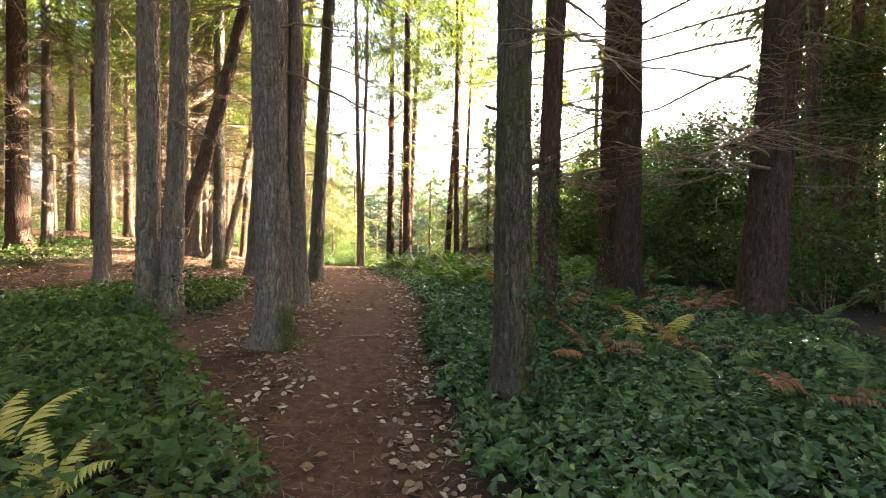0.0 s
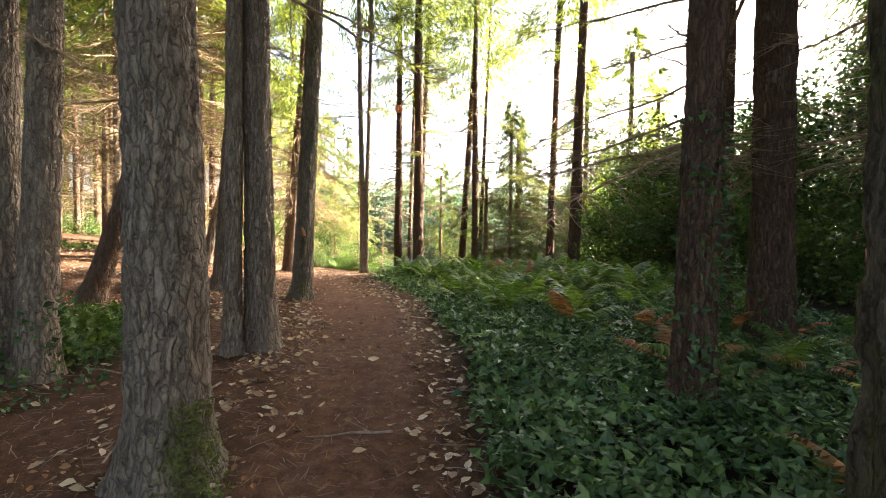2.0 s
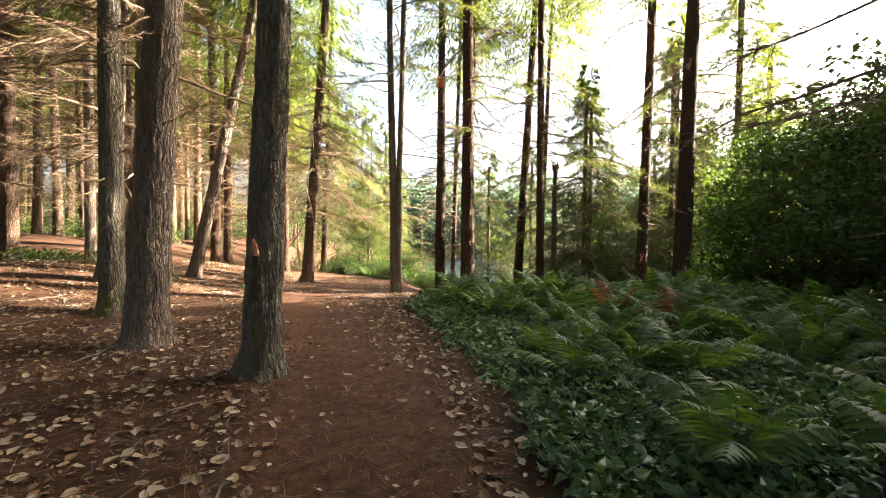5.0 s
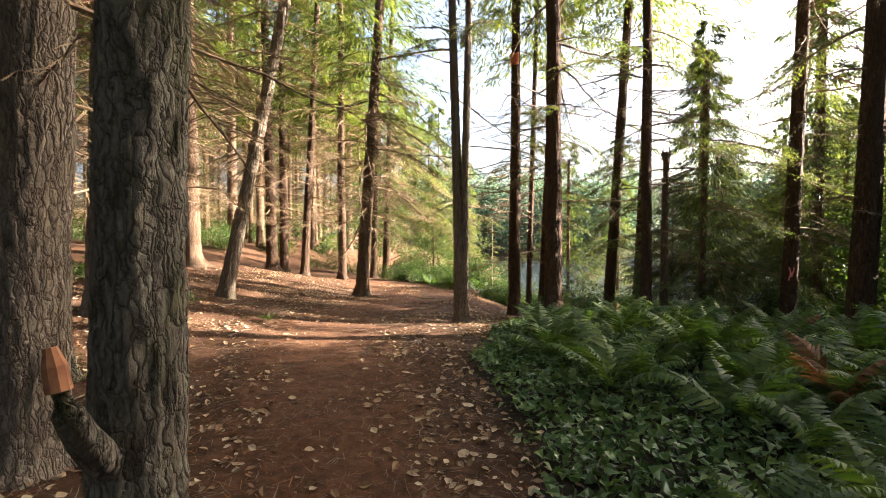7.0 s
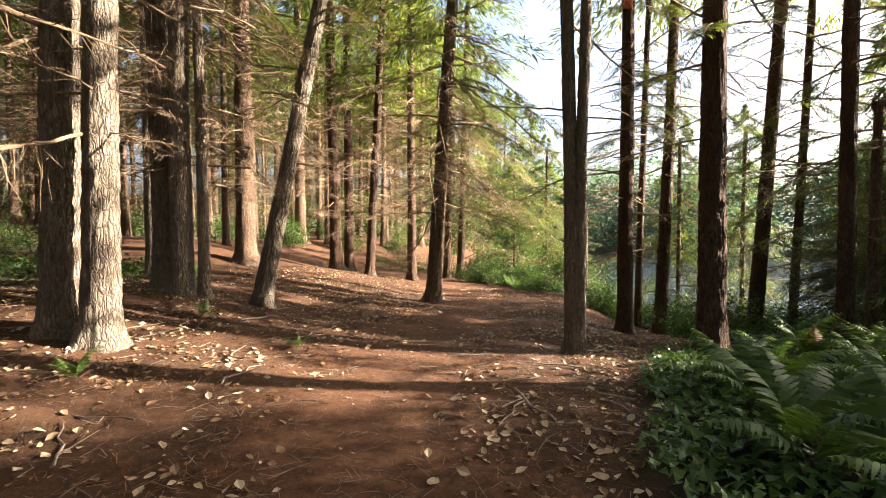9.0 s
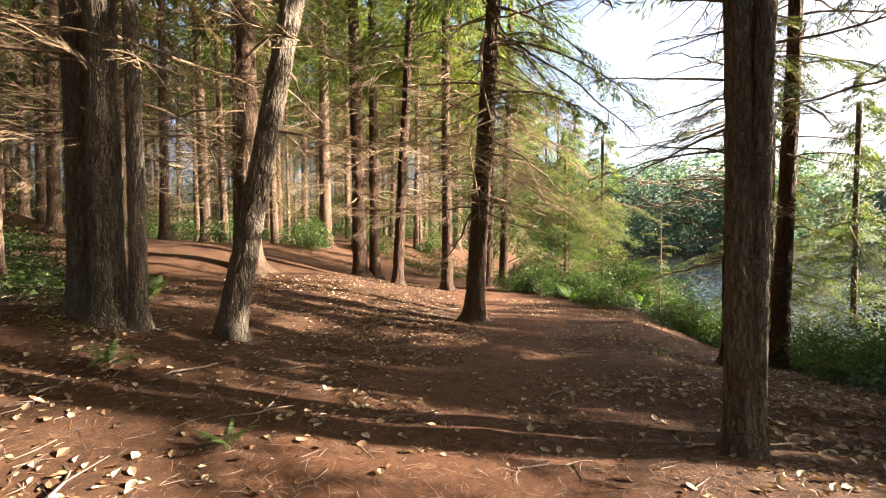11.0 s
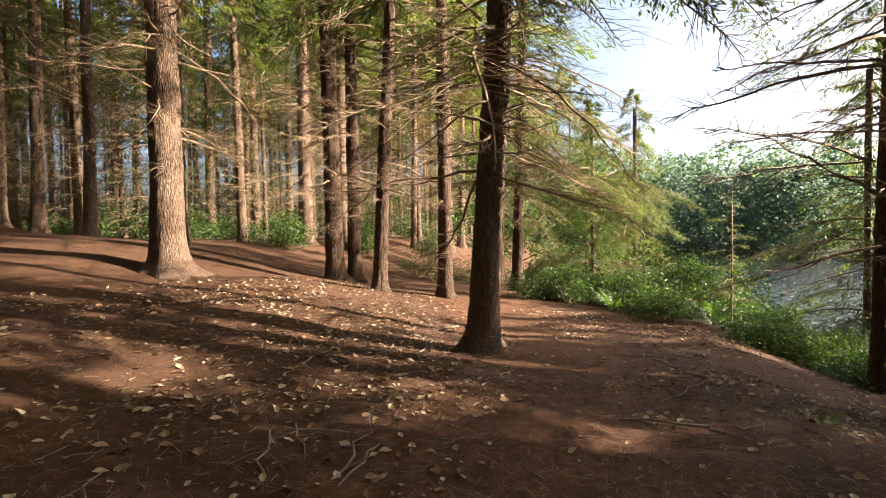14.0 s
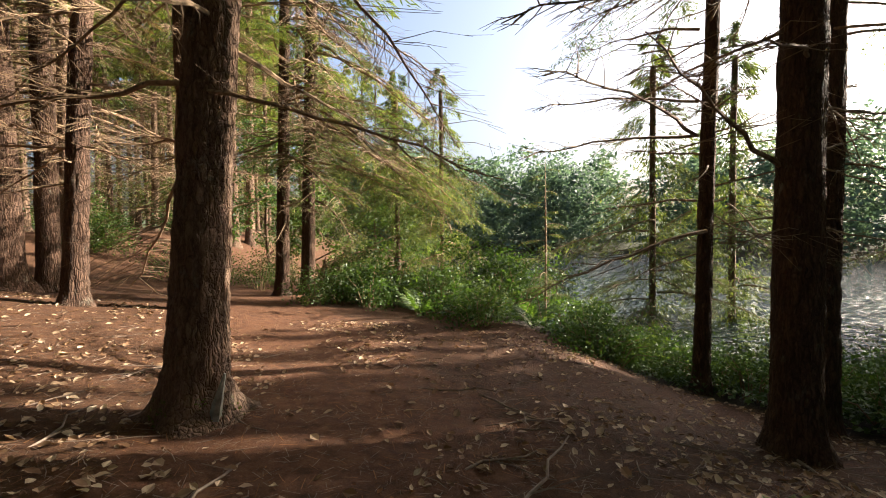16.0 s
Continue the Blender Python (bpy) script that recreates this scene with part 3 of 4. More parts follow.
for k, (x, y, d, lean, kind, lod, dead, live, label) in enumerate(TREES):
    segs, step = DETAIL[lod]
    d *= 0.9 if lod > 1 else 1.0
    twin = ((0, 0, 0, 0),)
    if "twin" in label:
        twin = ((-0.16, 0, -0.02, 0.0), (0.2, -0.02, 0.012, 0.0))
    ob = conifer(x, y, d, lean, (0, 0), rnd.uniform(17, 21), kind, segs, step, 3 + 7 * k, dead + (14 if y > 13 else 2), live, 2 if x < -8 and "green" not in label else 0, 1.9 if lod < 3 else 2.6, True, label, 0.95 if "flared" in label or "mound" in label else 0.55, twin)
    made.append(ob)

# the twin-topped conifer at the edge of the ferns
conifer(-3.49, 20.73, 0.20, (-0.005, 0), (0, 0), 18, "grey", 64, 0.05, 801, 12, 2, 0, 2.2, True, "slim conifer whose stem forks at head height", 0.5, ((0, 0, -0.022, 0), (0.06, 0.02, 0.02, 0.0)))
# the crooked, strongly leaning tree
conifer(-6.0, 11.25, 0.34, (0.30, 0.0), (0.12, 0), 15, "brown", 56, 0.06, 811, 9, 0, 0, 2.2, True, "dark crooked conifer leaning across the others", 0.5)


# long drooping boughs over the bank, and bare slanting branches towards the lake
br = random.Random(31)
for k, ob in enumerate(made):
    label = ob["label"]
    if "drooping green" in label:
        for _ in range(9):
            place_bough(ob, br.choice(BOUGH), br.uniform(2.6, 9.0), radians(br.uniform(-75, 20)), radians(br.uniform(-18, 6)), br.uniform(1.3, 1.9), (0.03, 0), 0.1)
    if "flared foot" in label:
        for _ in range(6):
            place_bough(ob, br.choice(BOUGH), br.uniform(4.2, 8.0), radians(br.uniform(-60, 50)), radians(br.uniform(-20, 0)), br.uniform(1.1, 1.6), (0.05, 0.05), 0.1)
    if "slanting" in label or "orange paint" in label:
        for _ in range(8):
            place_branch(ob, br.choice(DEAD[4:]), br.uniform(2.4, 6.0), radians(br.uniform(130, 235)), radians(br.uniform(-14, 24)), br.uniform(0.8, 1.3), (0.01, 0), 0.1)
    if "many bare" in label or "drooping dead" in label:
        for _ in range(11):
            place_branch(ob, br.choice(DEAD_LONG), br.uniform(2.0, 5.6), radians(br.uniform(100, 290)), radians(br.uniform(-16, 14)), br.uniform(0.7, 1.05), (0.01, 0), 0.2)
    if "drooping green" in label or "flared foot" in label:
        for _ in range(7):
            place_branch(ob, br.choice(DEAD_LONG), br.uniform(3.5, 8.5), radians(br.uniform(-80, 40)), radians(br.uniform(-46, -12)), br.uniform(0.8, 1.3), (0.05, 0.03), 0.15)
    if ob.location.x < -7 and ob.location.y > 14:
        for _ in range(16):
            place_branch(ob, br.choice(DEAD_LONG), br.uniform(2.4, 8.5), radians(br.uniform(0, 360)), radians(br.uniform(-20, 8)), br.uniform(0.45, 0.9), (0.01, 0), 0.15)


# ---------------------------------------------------------------- background wood
def far_conifer(seed, d, height, z0, dead):
    """Trunk, dead lower twiggery, living crown, and sparse dry foliage on the lower branches."""
    r = random.Random(seed)
    v, f = [], []
    for k in range(dead):
        h = 0.9 + (z0 + 4.0 - 0.9) * (k + r.random()) / dead
        ln = r.uniform(0.8, 2.7)
        a, e = r.uniform(0, 6.283), r.uniform(-0.3, 0.2)
        dv = np.array([math.cos(a), math.sin(a), e])
        p0 = np.array([0, 0, h])
        pts = [p0, p0 + dv * ln * 0.5 + np.array([0, 0, r.uniform(-0.05, 0.05)]), p0 + dv * ln + np.array([0, 0, r.uniform(-0.25, 0.05)])]
        tube(v, f, pts, [0.013, 0.009, 0.003], 3, False)
        for _ in range(7):
            q = r.uniform(0.2, 1.0)
            b = a + r.choice((-1, 1)) * r.uniform(0.5, 1.2)
            pp = p0 + dv * ln * q
            tube(v, f, [pp, pp + np.array([math.cos(b), math.sin(b), r.uniform(-0.6, 0.15)]) * ln * r.uniform(0.15, 0.42)], [0.0065, 0.002], 3, False)
    return trunk_mesh(d, height, BARK["brown"], (r.uniform(-0.02, 0.02), r.uniform(-0.02, 0.02)), (0, 0), 14, 0.5, seed, 0.5), mesh("dead_branches", v, f, TWIG), crown_mesh(seed, z0 + 3.2, height + 0.5, 3.2, 44, 70, NEEDLE, 0.46), crown_mesh(seed + 5, 2.0, z0 + 3.4, 2.7, 34, 62, NEEDLE_DRY if seed % 3 else NEEDLE, 0.17)


PROTO = [far_conifer(300 + 11 * s, 0.26 + 0.05 * s, 17 + s, 4.6 + 0.5 * s, 46) for s in range(5)]
KNOWN = [(t[0], t[1]) for t in TREES] + [(-3.49, 20.73), (-6.4, 11.2)]


def wood_conifer(x, y, proto, turn, scale):
    root = thing("conifer_tree", x, y, gz(x, y), "slender conifer with dry twiggy lower branches, in the wood and in stands added for shade", "tree", "conifers deep in the wood")
    root.matrix_basis = Matrix.Translation((x, y, gz(x, y))) @ Matrix.Rotation(turn, 4, "Z") @ Matrix.Scale(scale, 4)
    for name, me in zip(("trunk", "twiggery", "crown", "low_foliage"), proto):
        ob = part(name, me, root)
        if name != "trunk":
            tagged(ob, kind="stuff")


spots = list(KNOWN)


def free(x, y, gap):
    return all((x - a) ** 2 + (y - b) ** 2 > gap * gap for a, b in spots)


wr = random.Random(77)
count = 0
for _ in range(6000):
    x, y = wr.uniform(-48, -6), wr.uniform(-8, 62)
    near_path = abs(x - float(path_x(y)))
    if count >= 170 or near_path < 7.5 or not free(x, y, 1.9 if x > -30 else 2.6):
        continue
    if y > 25 and x > -13.5 - 0.16 * (y - 25):
        continue
    if (x + 14) ** 2 / 60 + (y - 25) ** 2 / 40 < 1 or (6 < y < 24 and x > -11.5):
        continue
    spots.append((x, y))
    wood_conifer(x, y, wr.choice(PROTO), wr.uniform(0, 6.283), wr.uniform(0.8, 1.15))
    count += 1
# behind and to the right of the walk's start
for _ in range(900):
    x, y = wr.uniform(5, 26), wr.uniform(-12, 17)
    if count >= 205 or not free(x, y, 2.6) or (x < 8 and y > 3):
        continue
    spots.append((x, y))
    wood_conifer(x, y, wr.choice(PROTO), wr.uniform(0, 6.283), wr.uniform(0.8, 1.1))
    count += 1
for _ in range(300):
    x, y = wr.uniform(-6, 6), wr.uniform(-16, -3)
    if count >= 215 or not free(x, y, 2.6) or abs(x) < 1.5:
        continue
    spots.append((x, y))
    wood_conifer(x, y, wr.choice(PROTO), wr.uniform(0, 6.283), wr.uniform(0.8, 1.1))
    count += 1


# tall conifers added at right for shade, and spreading ones on the spit beyond the bay
# most lie outside the view and keep the sun off the path
for _ in range(1500):
    x, y = wr.uniform(10, 34), wr.uniform(3, 32)
    if count >= 316 or not free(x, y, 2.1) or x < 0.85 * (y - 5.5) + 1.5 or y > 0.445 * (x + 8.3) + 14.0:
        continue
    spots.append((x, y))
    wood_conifer(x, y, wr.choice(PROTO), wr.uniform(0, 6.283), wr.uniform(0.85, 1.1))
    count += 1


# unseen stand added for shade where the far bank turns towards the lake
for _ in range(500):
    x, y = wr.uniform(17, 29), wr.uniform(22, 28.3)
    if count >= 328 or not free(x, y, 1.7) or y > 0.445 * (x + 8.3) + 13.9:
        continue
    spots.append((x, y))
    wood_conifer(x, y, wr.choice(PROTO), wr.uniform(0, 6.283), wr.uniform(0.9, 1.15))
    count += 1


def spreading_conifer(x, y, height, seed):
    """A lakeside conifer clothed in drooping boughs almost to the ground."""
    r = random.Random(seed)
    root = thing("conifer_tree", x, y, gz(x, y), "dark green lakeside conifer with drooping boughs, in a group partly added to block the sun", "tree", "conifers on the spit")
    part("trunk", trunk_mesh(0.021 * height, height * 0.92, BARK["brown"], (0, 0), (0, 0), 14, 0.3, seed, 0.5, 1, 0.15), root)
    tagged(part("crown", SPREAD[seed % 2], root, Matrix.Rotation(r.uniform(0, 6.28), 4, "Z") @ Matrix.Scale(height / 14, 4)), kind="stuff")
    for k in range(14):
        place_bough(root, r.choice(BOUGH), r.uniform(1.4, 5.0), r.uniform(0, 6.283), radians(r.uniform(-15, 10)), r.uniform(0.9, 1.5), (0, 0), 0.1)


SPREAD = [crown_mesh(880 + s, 1.4, 14.3, 3.4, 80, 130, NEEDLE, 0.3, 0.09) for s in range(2)]
# most stand out of view, added to block the sun; capped where light passes
for k, (x, y, h) in enumerate(((-1.0, 37.6, 9.0), (6.6, 31.4, 12.0), (6.8, 29.4, 12.0), (3.4, 29.8, 9.0), (4.8, 32.2, 7.0), (10.8, 30.0, 12.0), (9.2, 32.6, 13.0), (11.6, 33.4, 14.0), (1.6, 38.4, 9.5), (-8.6, 38.5, 7.0), (-7.4, 41.0, 8.0), (13.5, 31.5, 14.0), (2.9, 27.4, 8.5), (5.9, 27.2, 10.0), (8.6, 28.0, 13.0), (2.3, 25.2, 8.0), (9.6, 35.2, 10.0), (10.6, 37.2, 9.6), (12.2, 39.2, 10.0), (13.6, 36.6, 11.0), (14.8, 40.4, 11.0), (12.4, 35.0, 10.5), (16.0, 38.2, 11.5), (8.4, 34.0, 9.0))):
    spreading_conifer(x, y, min(h, 0.355 * (x + 14.85)) if 31 < y < 36 else h, 900 + k)


# ---------------------------------------------------------------- broadleaf trees, bushes
def leaf_cloud(centres, n, size, mat, seed, name="crown"):
    """Many small leaves round the given clump centres (x, y, z, radius)."""
    r = np.random.default_rng(seed)
    centres = np.array(centres)
    w = centres[:, 3] ** 2
    pick = r.choice(len(centres), n, p=w / w.sum())
    dirs = r.normal(size=(n, 3))
    dirs /= np.linalg.norm(dirs, axis=1)[:, None]
    c = centres[pick, :3] + dirs * (centres[pick, 3] * r.uniform(0.25, 1.05, n) ** 0.6)[:, None] * (1, 1, 0.75)
    a = r.normal(size=(n, 3)) * (1, 1, 0.6)
    a /= np.linalg.norm(a, axis=1)[:, None]
    b = np.cross(a, r.normal(size=(n, 3)))
    b /= np.linalg.norm(b, axis=1)[:, None]
    s = (size * r.uniform(0.6, 1.35, n))[:, None]
    V = np.stack([c - a * s * 0.5, c + b * s * 0.3, c + a * s * 0.5, c - b * s * 0.3], 1).reshape(-1, 3)
    F = np.arange(4 * n).reshape(n, 4).tolist()
    return mesh(name, V, F, mat)


def broadleaf(x, y, height, spread, seed, leaves=6500, size=0.125, low=0.5):
    r = random.Random(seed)
    root = thing("broadleaf_tree", x, y, gz(x, y), "bushy green broadleaf tree near the lake shore, in a group partly added as sun screens", "tree", "broadleaf trees by the lake")
    v, f = [], []
    pts = [(0.1 * math.sin(1.3 * k + seed), 0.1 * math.cos(1.7 * k + seed), height * 0.85 * k / 6 - 0.15) for k in range(7)]
    tube(v, f, pts, [0.11 - 0.014 * k for k in range(7)], 8)
    part("trunk", mesh("trunk", v, f, BARK["brown"], True), root)
    cent = []
    for k in range(13):
        q = (k + 0.5) / 13
        h = height * (0.12 + 0.8 * q)
        a = k * 2.4 + r.uniform(-0.5, 0.5)
        ln = spread * r.uniform(0.6, 1.1) * (1.05 - 0.75 * q)
        v, f = [], []
        p0 = np.array([0, 0, h * 0.8])
        p1 = np.array([math.cos(a) * ln, math.sin(a) * ln, h + 0.25 * ln])
        tube(v, f, [p0, (p0 + p1) / 2 + np.array([0, 0, 0.12]), p1], [0.035, 0.022, 0.006], 4, False)
        part("limb", mesh("limb", v, f, BARK["brown"]), root)
        for _ in range(4):
            w = r.uniform(0.45, 1.05)
            c = p0 + (p1 - p0) * w
            cent.append((c[0] + r.uniform(-0.5, 0.5), c[1] + r.uniform(-0.5, 0.5), max(low, c[2] + r.uniform(-0.5, 0.4)), r.uniform(0.35, 0.8)))
    part("crown", leaf_cloud(cent, leaves, size, BROADLEAF, seed), root)


# the trees at x 9.8, 12.4 and 11.0 are unseen, added as sun screens
BROAD = ((6.5, 22.0, 7.4, 2.2), (9.0, 23.4, 6.0, 2.4), (5.9, 16.8, 6.2, 1.9), (7.4, 19.8, 7.4, 2.2), (6.0, 19.5, 7.0, 2.1), (8.6, 17.0, 7.6, 2.4), (6.8, 24.0, 6.4, 2.2), (10.6, 22.5, 7.0, 2.2), (7.2, 14.2, 6.2, 2.0), (11.5, 15.5, 8.0, 2.6), (9.6, 11.8, 6.5, 2.2), (13.5, 25.0, 8.5, 2.8), (9.2, 27.5, 6.5, 2.4), (14.5, 19.0, 9.0, 2.8), (-12.6, 41.5, 7.0, 2.4), (-9.6, 43.5, 5.5, 2.4), (-15.6, 44.5, 7.5, 2.6), (9.8, 18.0, 6.6, 2.2), (12.4, 18.6, 7.6, 2.4), (11.0, 16.6, 7.0, 2.2), (9.3, 21.2, 6.6, 2.1))
for k, (x, y, h, s) in enumerate(BROAD):
    broadleaf(x, y, h * (0.68 if 0 < x < 9 else 1.0), s, 400 + k)


def bush(x, y, w, h, seed, leaves, label, size=0.06, mat=None):
    r = random.Random(seed)
    root = thing("bush", x, y, gz(x, y), label, "bush", "bushes by the lake")
    cent, v, f = [], [], []
    for k in range(9):
        a, q = r.uniform(0, 6.283), r.uniform(0.15, 1.0)
        p = np.array([math.cos(a) * w * q * 0.9, math.sin(a) * w * q * 0.9, h * (1 - 0.5 * q * q) * r.uniform(0.5, 1.0)])
        tube(v, f, [(0.1 * math.cos(a), 0.1 * math.sin(a), -0.08), p * 0.5 + np.array([0, 0, 0.1]), p], [0.014, 0.009, 0.003], 4, False)
        cent.append((*p, r.uniform(0.3, 0.5) * w))
        cent.append((p[0] * 0.8, p[1] * 0.8, p[2] * 0.45, 0.38 * w))
    tagged(part("twiggery", mesh("twiggery", v, f, TWIG), root), kind="stuff")
    part("foliage", leaf_cloud(cent, leaves, size, mat or BROADLEAF, seed, "foliage"), root)


for k in range(26):
    u = rnd.random()
    x, y = -9.6 + 7.0 * u + rnd.uniform(-0.4, 0.4), 32.4 - 1.6 * u + rnd.uniform(0, 3.2)
    bush(x, y, rnd.uniform(0.6, 1.0), rnd.uniform(0.5, 1.05), 500 + k, 1500, "low green leafy bush on the lake bank")
for k in range(12):
    x, y = rnd.uniform(-9.0, -3.6), rnd.uniform(34.0, 37.0)
    bush(x, y, rnd.uniform(0.9, 1.4), rnd.uniform(1.1, 1.9), 720 + k, 1500, "leafy green bush standing on the lake bank", 0.075)
for k in range(26):
    x, y = rnd.uniform(-1.5, 9.0), rnd.uniform(23.5, 31.5)
    if y > 33 - 0.1 * x:
        continue
    bush(x, y, rnd.uniform(0.7, 1.2), rnd.uniform(0.6, 1.4), 540 + k, 1500, "dense green bush at the water's edge")
for k in range(46):
    x, y = rnd.uniform(5.6, 11.5), rnd.uniform(8.0, 25.0)
    bush(x, y, rnd.uniform(0.9, 1.6), rnd.uniform(0.9, 3.0), 570 + k, 1700, "dark green undergrowth bush between the trees", 0.085)
for k in range(34):
    x, y = rnd.uniform(-32, -17.5), rnd.uniform(31, 48)
    bush(x, y, rnd.uniform(0.9, 1.5), rnd.uniform(0.8, 2.2), 680 + k, 1100, "dark leafy thicket between the trunks", 0.1)
for k in range(16):
    x, y = rnd.uniform(-30, -17), rnd.uniform(15, 24)
    bush(x, y, rnd.uniform(0.7, 1.2), rnd.uniform(0.4, 0.8), 600 + k, 1100, "sunlit low green bush in the wood")
for k in range(16):
    x, y = rnd.uniform(-15.5, -8.5), rnd.uniform(36.5, 42.5)
    bush(x, y, rnd.uniform(0.8, 1.3), rnd.uniform(0.8, 1.8), 630 + k, 1500, "green bush in front of the bank")


# the young conifer on the bank, slim with short side twigs
def sapling(x, y, h, seed, label, boughs=26, reach=0.5):
    r = random.Random(seed)
    root = thing("conifer_sapling", x, y, gz(x, y), label, "sapling")
    v, f = [], []
    tube(v, f, [(0, 0, -0.1), (0.01, 0, h * 0.5), (0, 0.01, h)], [0.035, 0.024, 0.004], 6)
    part("stem", mesh("stem", v, f, TWIG, True), root)
    for k in range(boughs):
        q = 0.16 + 0.82 * k / boughs
        ob = place_bough(root, BOUGH[k % 3], h * q, r.uniform(0, 6.283), radians(r.uniform(5, 25)), (reach - 0.72 * reach * q) * r.uniform(0.8, 1.2), (0, 0), 0.01)
        tagged(ob, kind="stuff")


sapling(-4.54, 33.7, 3.7, 1, "young conifer with a bare thin stem on the bank")
for k, (x, y, h) in enumerate(((1.7, 26.0, 4.4), (4.3, 28.8, 5.6), (7.6, 28.8, 6.0))):
    sapling(x, y, h, 2 + k, "young dark green conifer at the water's edge", 46, 0.85)

# the snapped snag
snag = thing("dead_snag", 1.15, 24.2, gz(1.15, 24.2), "broken-topped dead trunk beside the lake", "dead tree")
part("trunk", trunk_mesh(0.2, 4.4, BARK["brown"], (0.0, 0), (0, 0), 20, 0.12, 71, 0.4, taper=0.3), snag)
for h, az, ln in ((4.1, 0.4, 0.5), (4.2, 3.0, 0.32), (2.6, 1.8, 0.4), (3.3, 5.2, 0.55)):
    v, f = [], []
    up = ln if h > 4 else 0.1
    tube(v, f, [(0.04 * math.cos(az), 0.04 * math.sin(az), h), (0.1 * math.cos(az), 0.1 * math.sin(az), h + 0.5 * up), ((0.06 if h > 4 else ln) * math.cos(az), (0.06 if h > 4 else ln) * math.sin(az), h + up)], [0.045, 0.03, 0.006], 6)
    part("splinter" if h > 4 else "branch_stub", mesh("splinter", v, f, BARK["brown"]), snag)


# the torn-up stump
def stump(x, y):
    r = random.Random(9)
    root = thing("tree_stump", x, y, gz(x, y), "torn dark stump with splintered upright roots", "stump")
    part("stump_body", trunk_mesh(0.75, 0.8, BARK["brown"], (0.1, 0), (0, 0), 28, 0.08, 5, 0.7, taper=0.35), root)
    for k in range(14):
        a, v, f = r.uniform(0, 6.283), [], []
        h, o = r.uniform(0.5, 1.35), r.uniform(0.05, 0.5)
        tube(v, f, [(o * math.cos(a), o * math.sin(a), -0.05), (o * 1.2 * math.cos(a), o * 1.2 * math.sin(a), h * 0.5), (o * math.cos(a) + r.uniform(-0.25, 0.25), o * math.sin(a), h)], [0.09, 0.06, 0.012], 6)
        part("root", mesh("root", v, f, BARK["brown"]), root)


stump(-10.5, 37.4)


# ---------------------------------------------------------------- far shore
def far_woods():
    """The wood on the far shore, one uncountable mass of rounded and pointed crowns."""
    fr = random.Random(3)
    r = np.random.default_rng(12)
    V = []
    for k in range(190):
        a = radians(fr.uniform(-22, 84))
        R = 47 + 26 * fr.random() ** 1.3
        x, y = -2 + R * math.sin(a), 30 + R * math.cos(a)
        h = fr.uniform(7.5, 11.5) * (1 + 0.3 * float(ss(10, 50, math.degrees(a))))
        w = h * fr.uniform(0.24, 0.36)
        pointed = fr.random() < 0.35
        clumps = 26
        q = r.uniform(0.04, 1.0, clumps)
        env = (1.05 - q) if pointed else np.sqrt(np.clip(1 - (1.7 * q - 0.75) ** 2, 0.02, 1))
        ang = r.uniform(0, 2 * np.pi, clumps)
        rad = w * env * r.uniform(0.4, 1.0, clumps)
        C = np.stack([x + rad * np.cos(ang), y + rad * np.sin(ang), gz(x, y) + h * q], -1)
        per = 26
        c = np.repeat(C, per, 0) + r.normal(size=(clumps * per, 3)) * (0.17 * w + 0.12) * (1, 1, 0.75)
        m = len(c)
        u = r.normal(size=(m, 3)) * (1, 1, 0.6)
        u /= np.linalg.norm(u, axis=1)[:, None]
        g = np.cross(u, r.normal(size=(m, 3)))
        g /= np.linalg.norm(g, axis=1)[:, None]
        sz = r.uniform(0.16, 0.36, m)[:, None]
        V.append(np.stack([c - u * sz, c + g * sz * 0.5, c + u * sz, c - g * sz * 0.5], 1).reshape(-1, 3))
    V = np.concatenate(V)
    ob = new("far_wood", mesh("far_wood", V, np.arange(len(V)).reshape(-1, 4).tolist(), NEEDLE_FAR_HAZE))
    tagged(ob, "wood on the far shore, haze put into its pale blue-green leaf colour", "woodland", kind="stuff")


far_woods()


def deep_wood():
    """The depth of the wood behind the nearer trees, an uncountable mass."""
    src = []
    for p in PROTO[:3]:
        for me in (p[0], p[2], p[3], p[1]):
            co = np.zeros(len(me.vertices) * 3)
            me.vertices.foreach_get("co", co)
            src.append((co.reshape(-1, 3), [tuple(q.vertices) for q in me.polygons], me.materials[0]))
    for kind, name in ((0, "deep_wood_trunks"), (1, "deep_wood_crowns"), (2, "deep_wood_foliage"), (3, "deep_wood_twigs")):
        r = random.Random(8)
        V, F, base = [], [], 0
        for k in range(120):
            a = radians(r.uniform(-125, -8))
            R = r.uniform(42, 62)
            x, y = -4 + R * math.sin(a), 22 + R * math.cos(a)
            if x > -13:
                continue
            co, fa, mat = src[4 * (k % 3) + kind]
            t = 2.1 * k
            s = 0.9 + 0.3 * ((k * 7) % 10) / 10
            wide = s * (1.25 if kind == 2 else 1.0)
            low = 0.75 if kind == 2 else 1.0
            V.append(np.stack([(co[:, 0] * math.cos(t) - co[:, 1] * math.sin(t)) * wide + x, (co[:, 0] * math.sin(t) + co[:, 1] * math.cos(t)) * wide + y, co[:, 2] * s * low + gz(x, y)], -1))
            F.extend([tuple(i + base for i in q) for q in fa])
            base += len(co)
        tagged(new("deep_wood", mesh(name, np.concatenate(V), F, src[kind][2])), "dim depth of the conifer wood", "woodland", kind="stuff")
    # brushwood standing under the farthest trees
    cent = []
    for k in range(420):
        a = radians(r.uniform(-120, -10))
        R = r.uniform(34, 66)
        x, y = -4 + R * math.sin(a), 22 + R * math.cos(a)
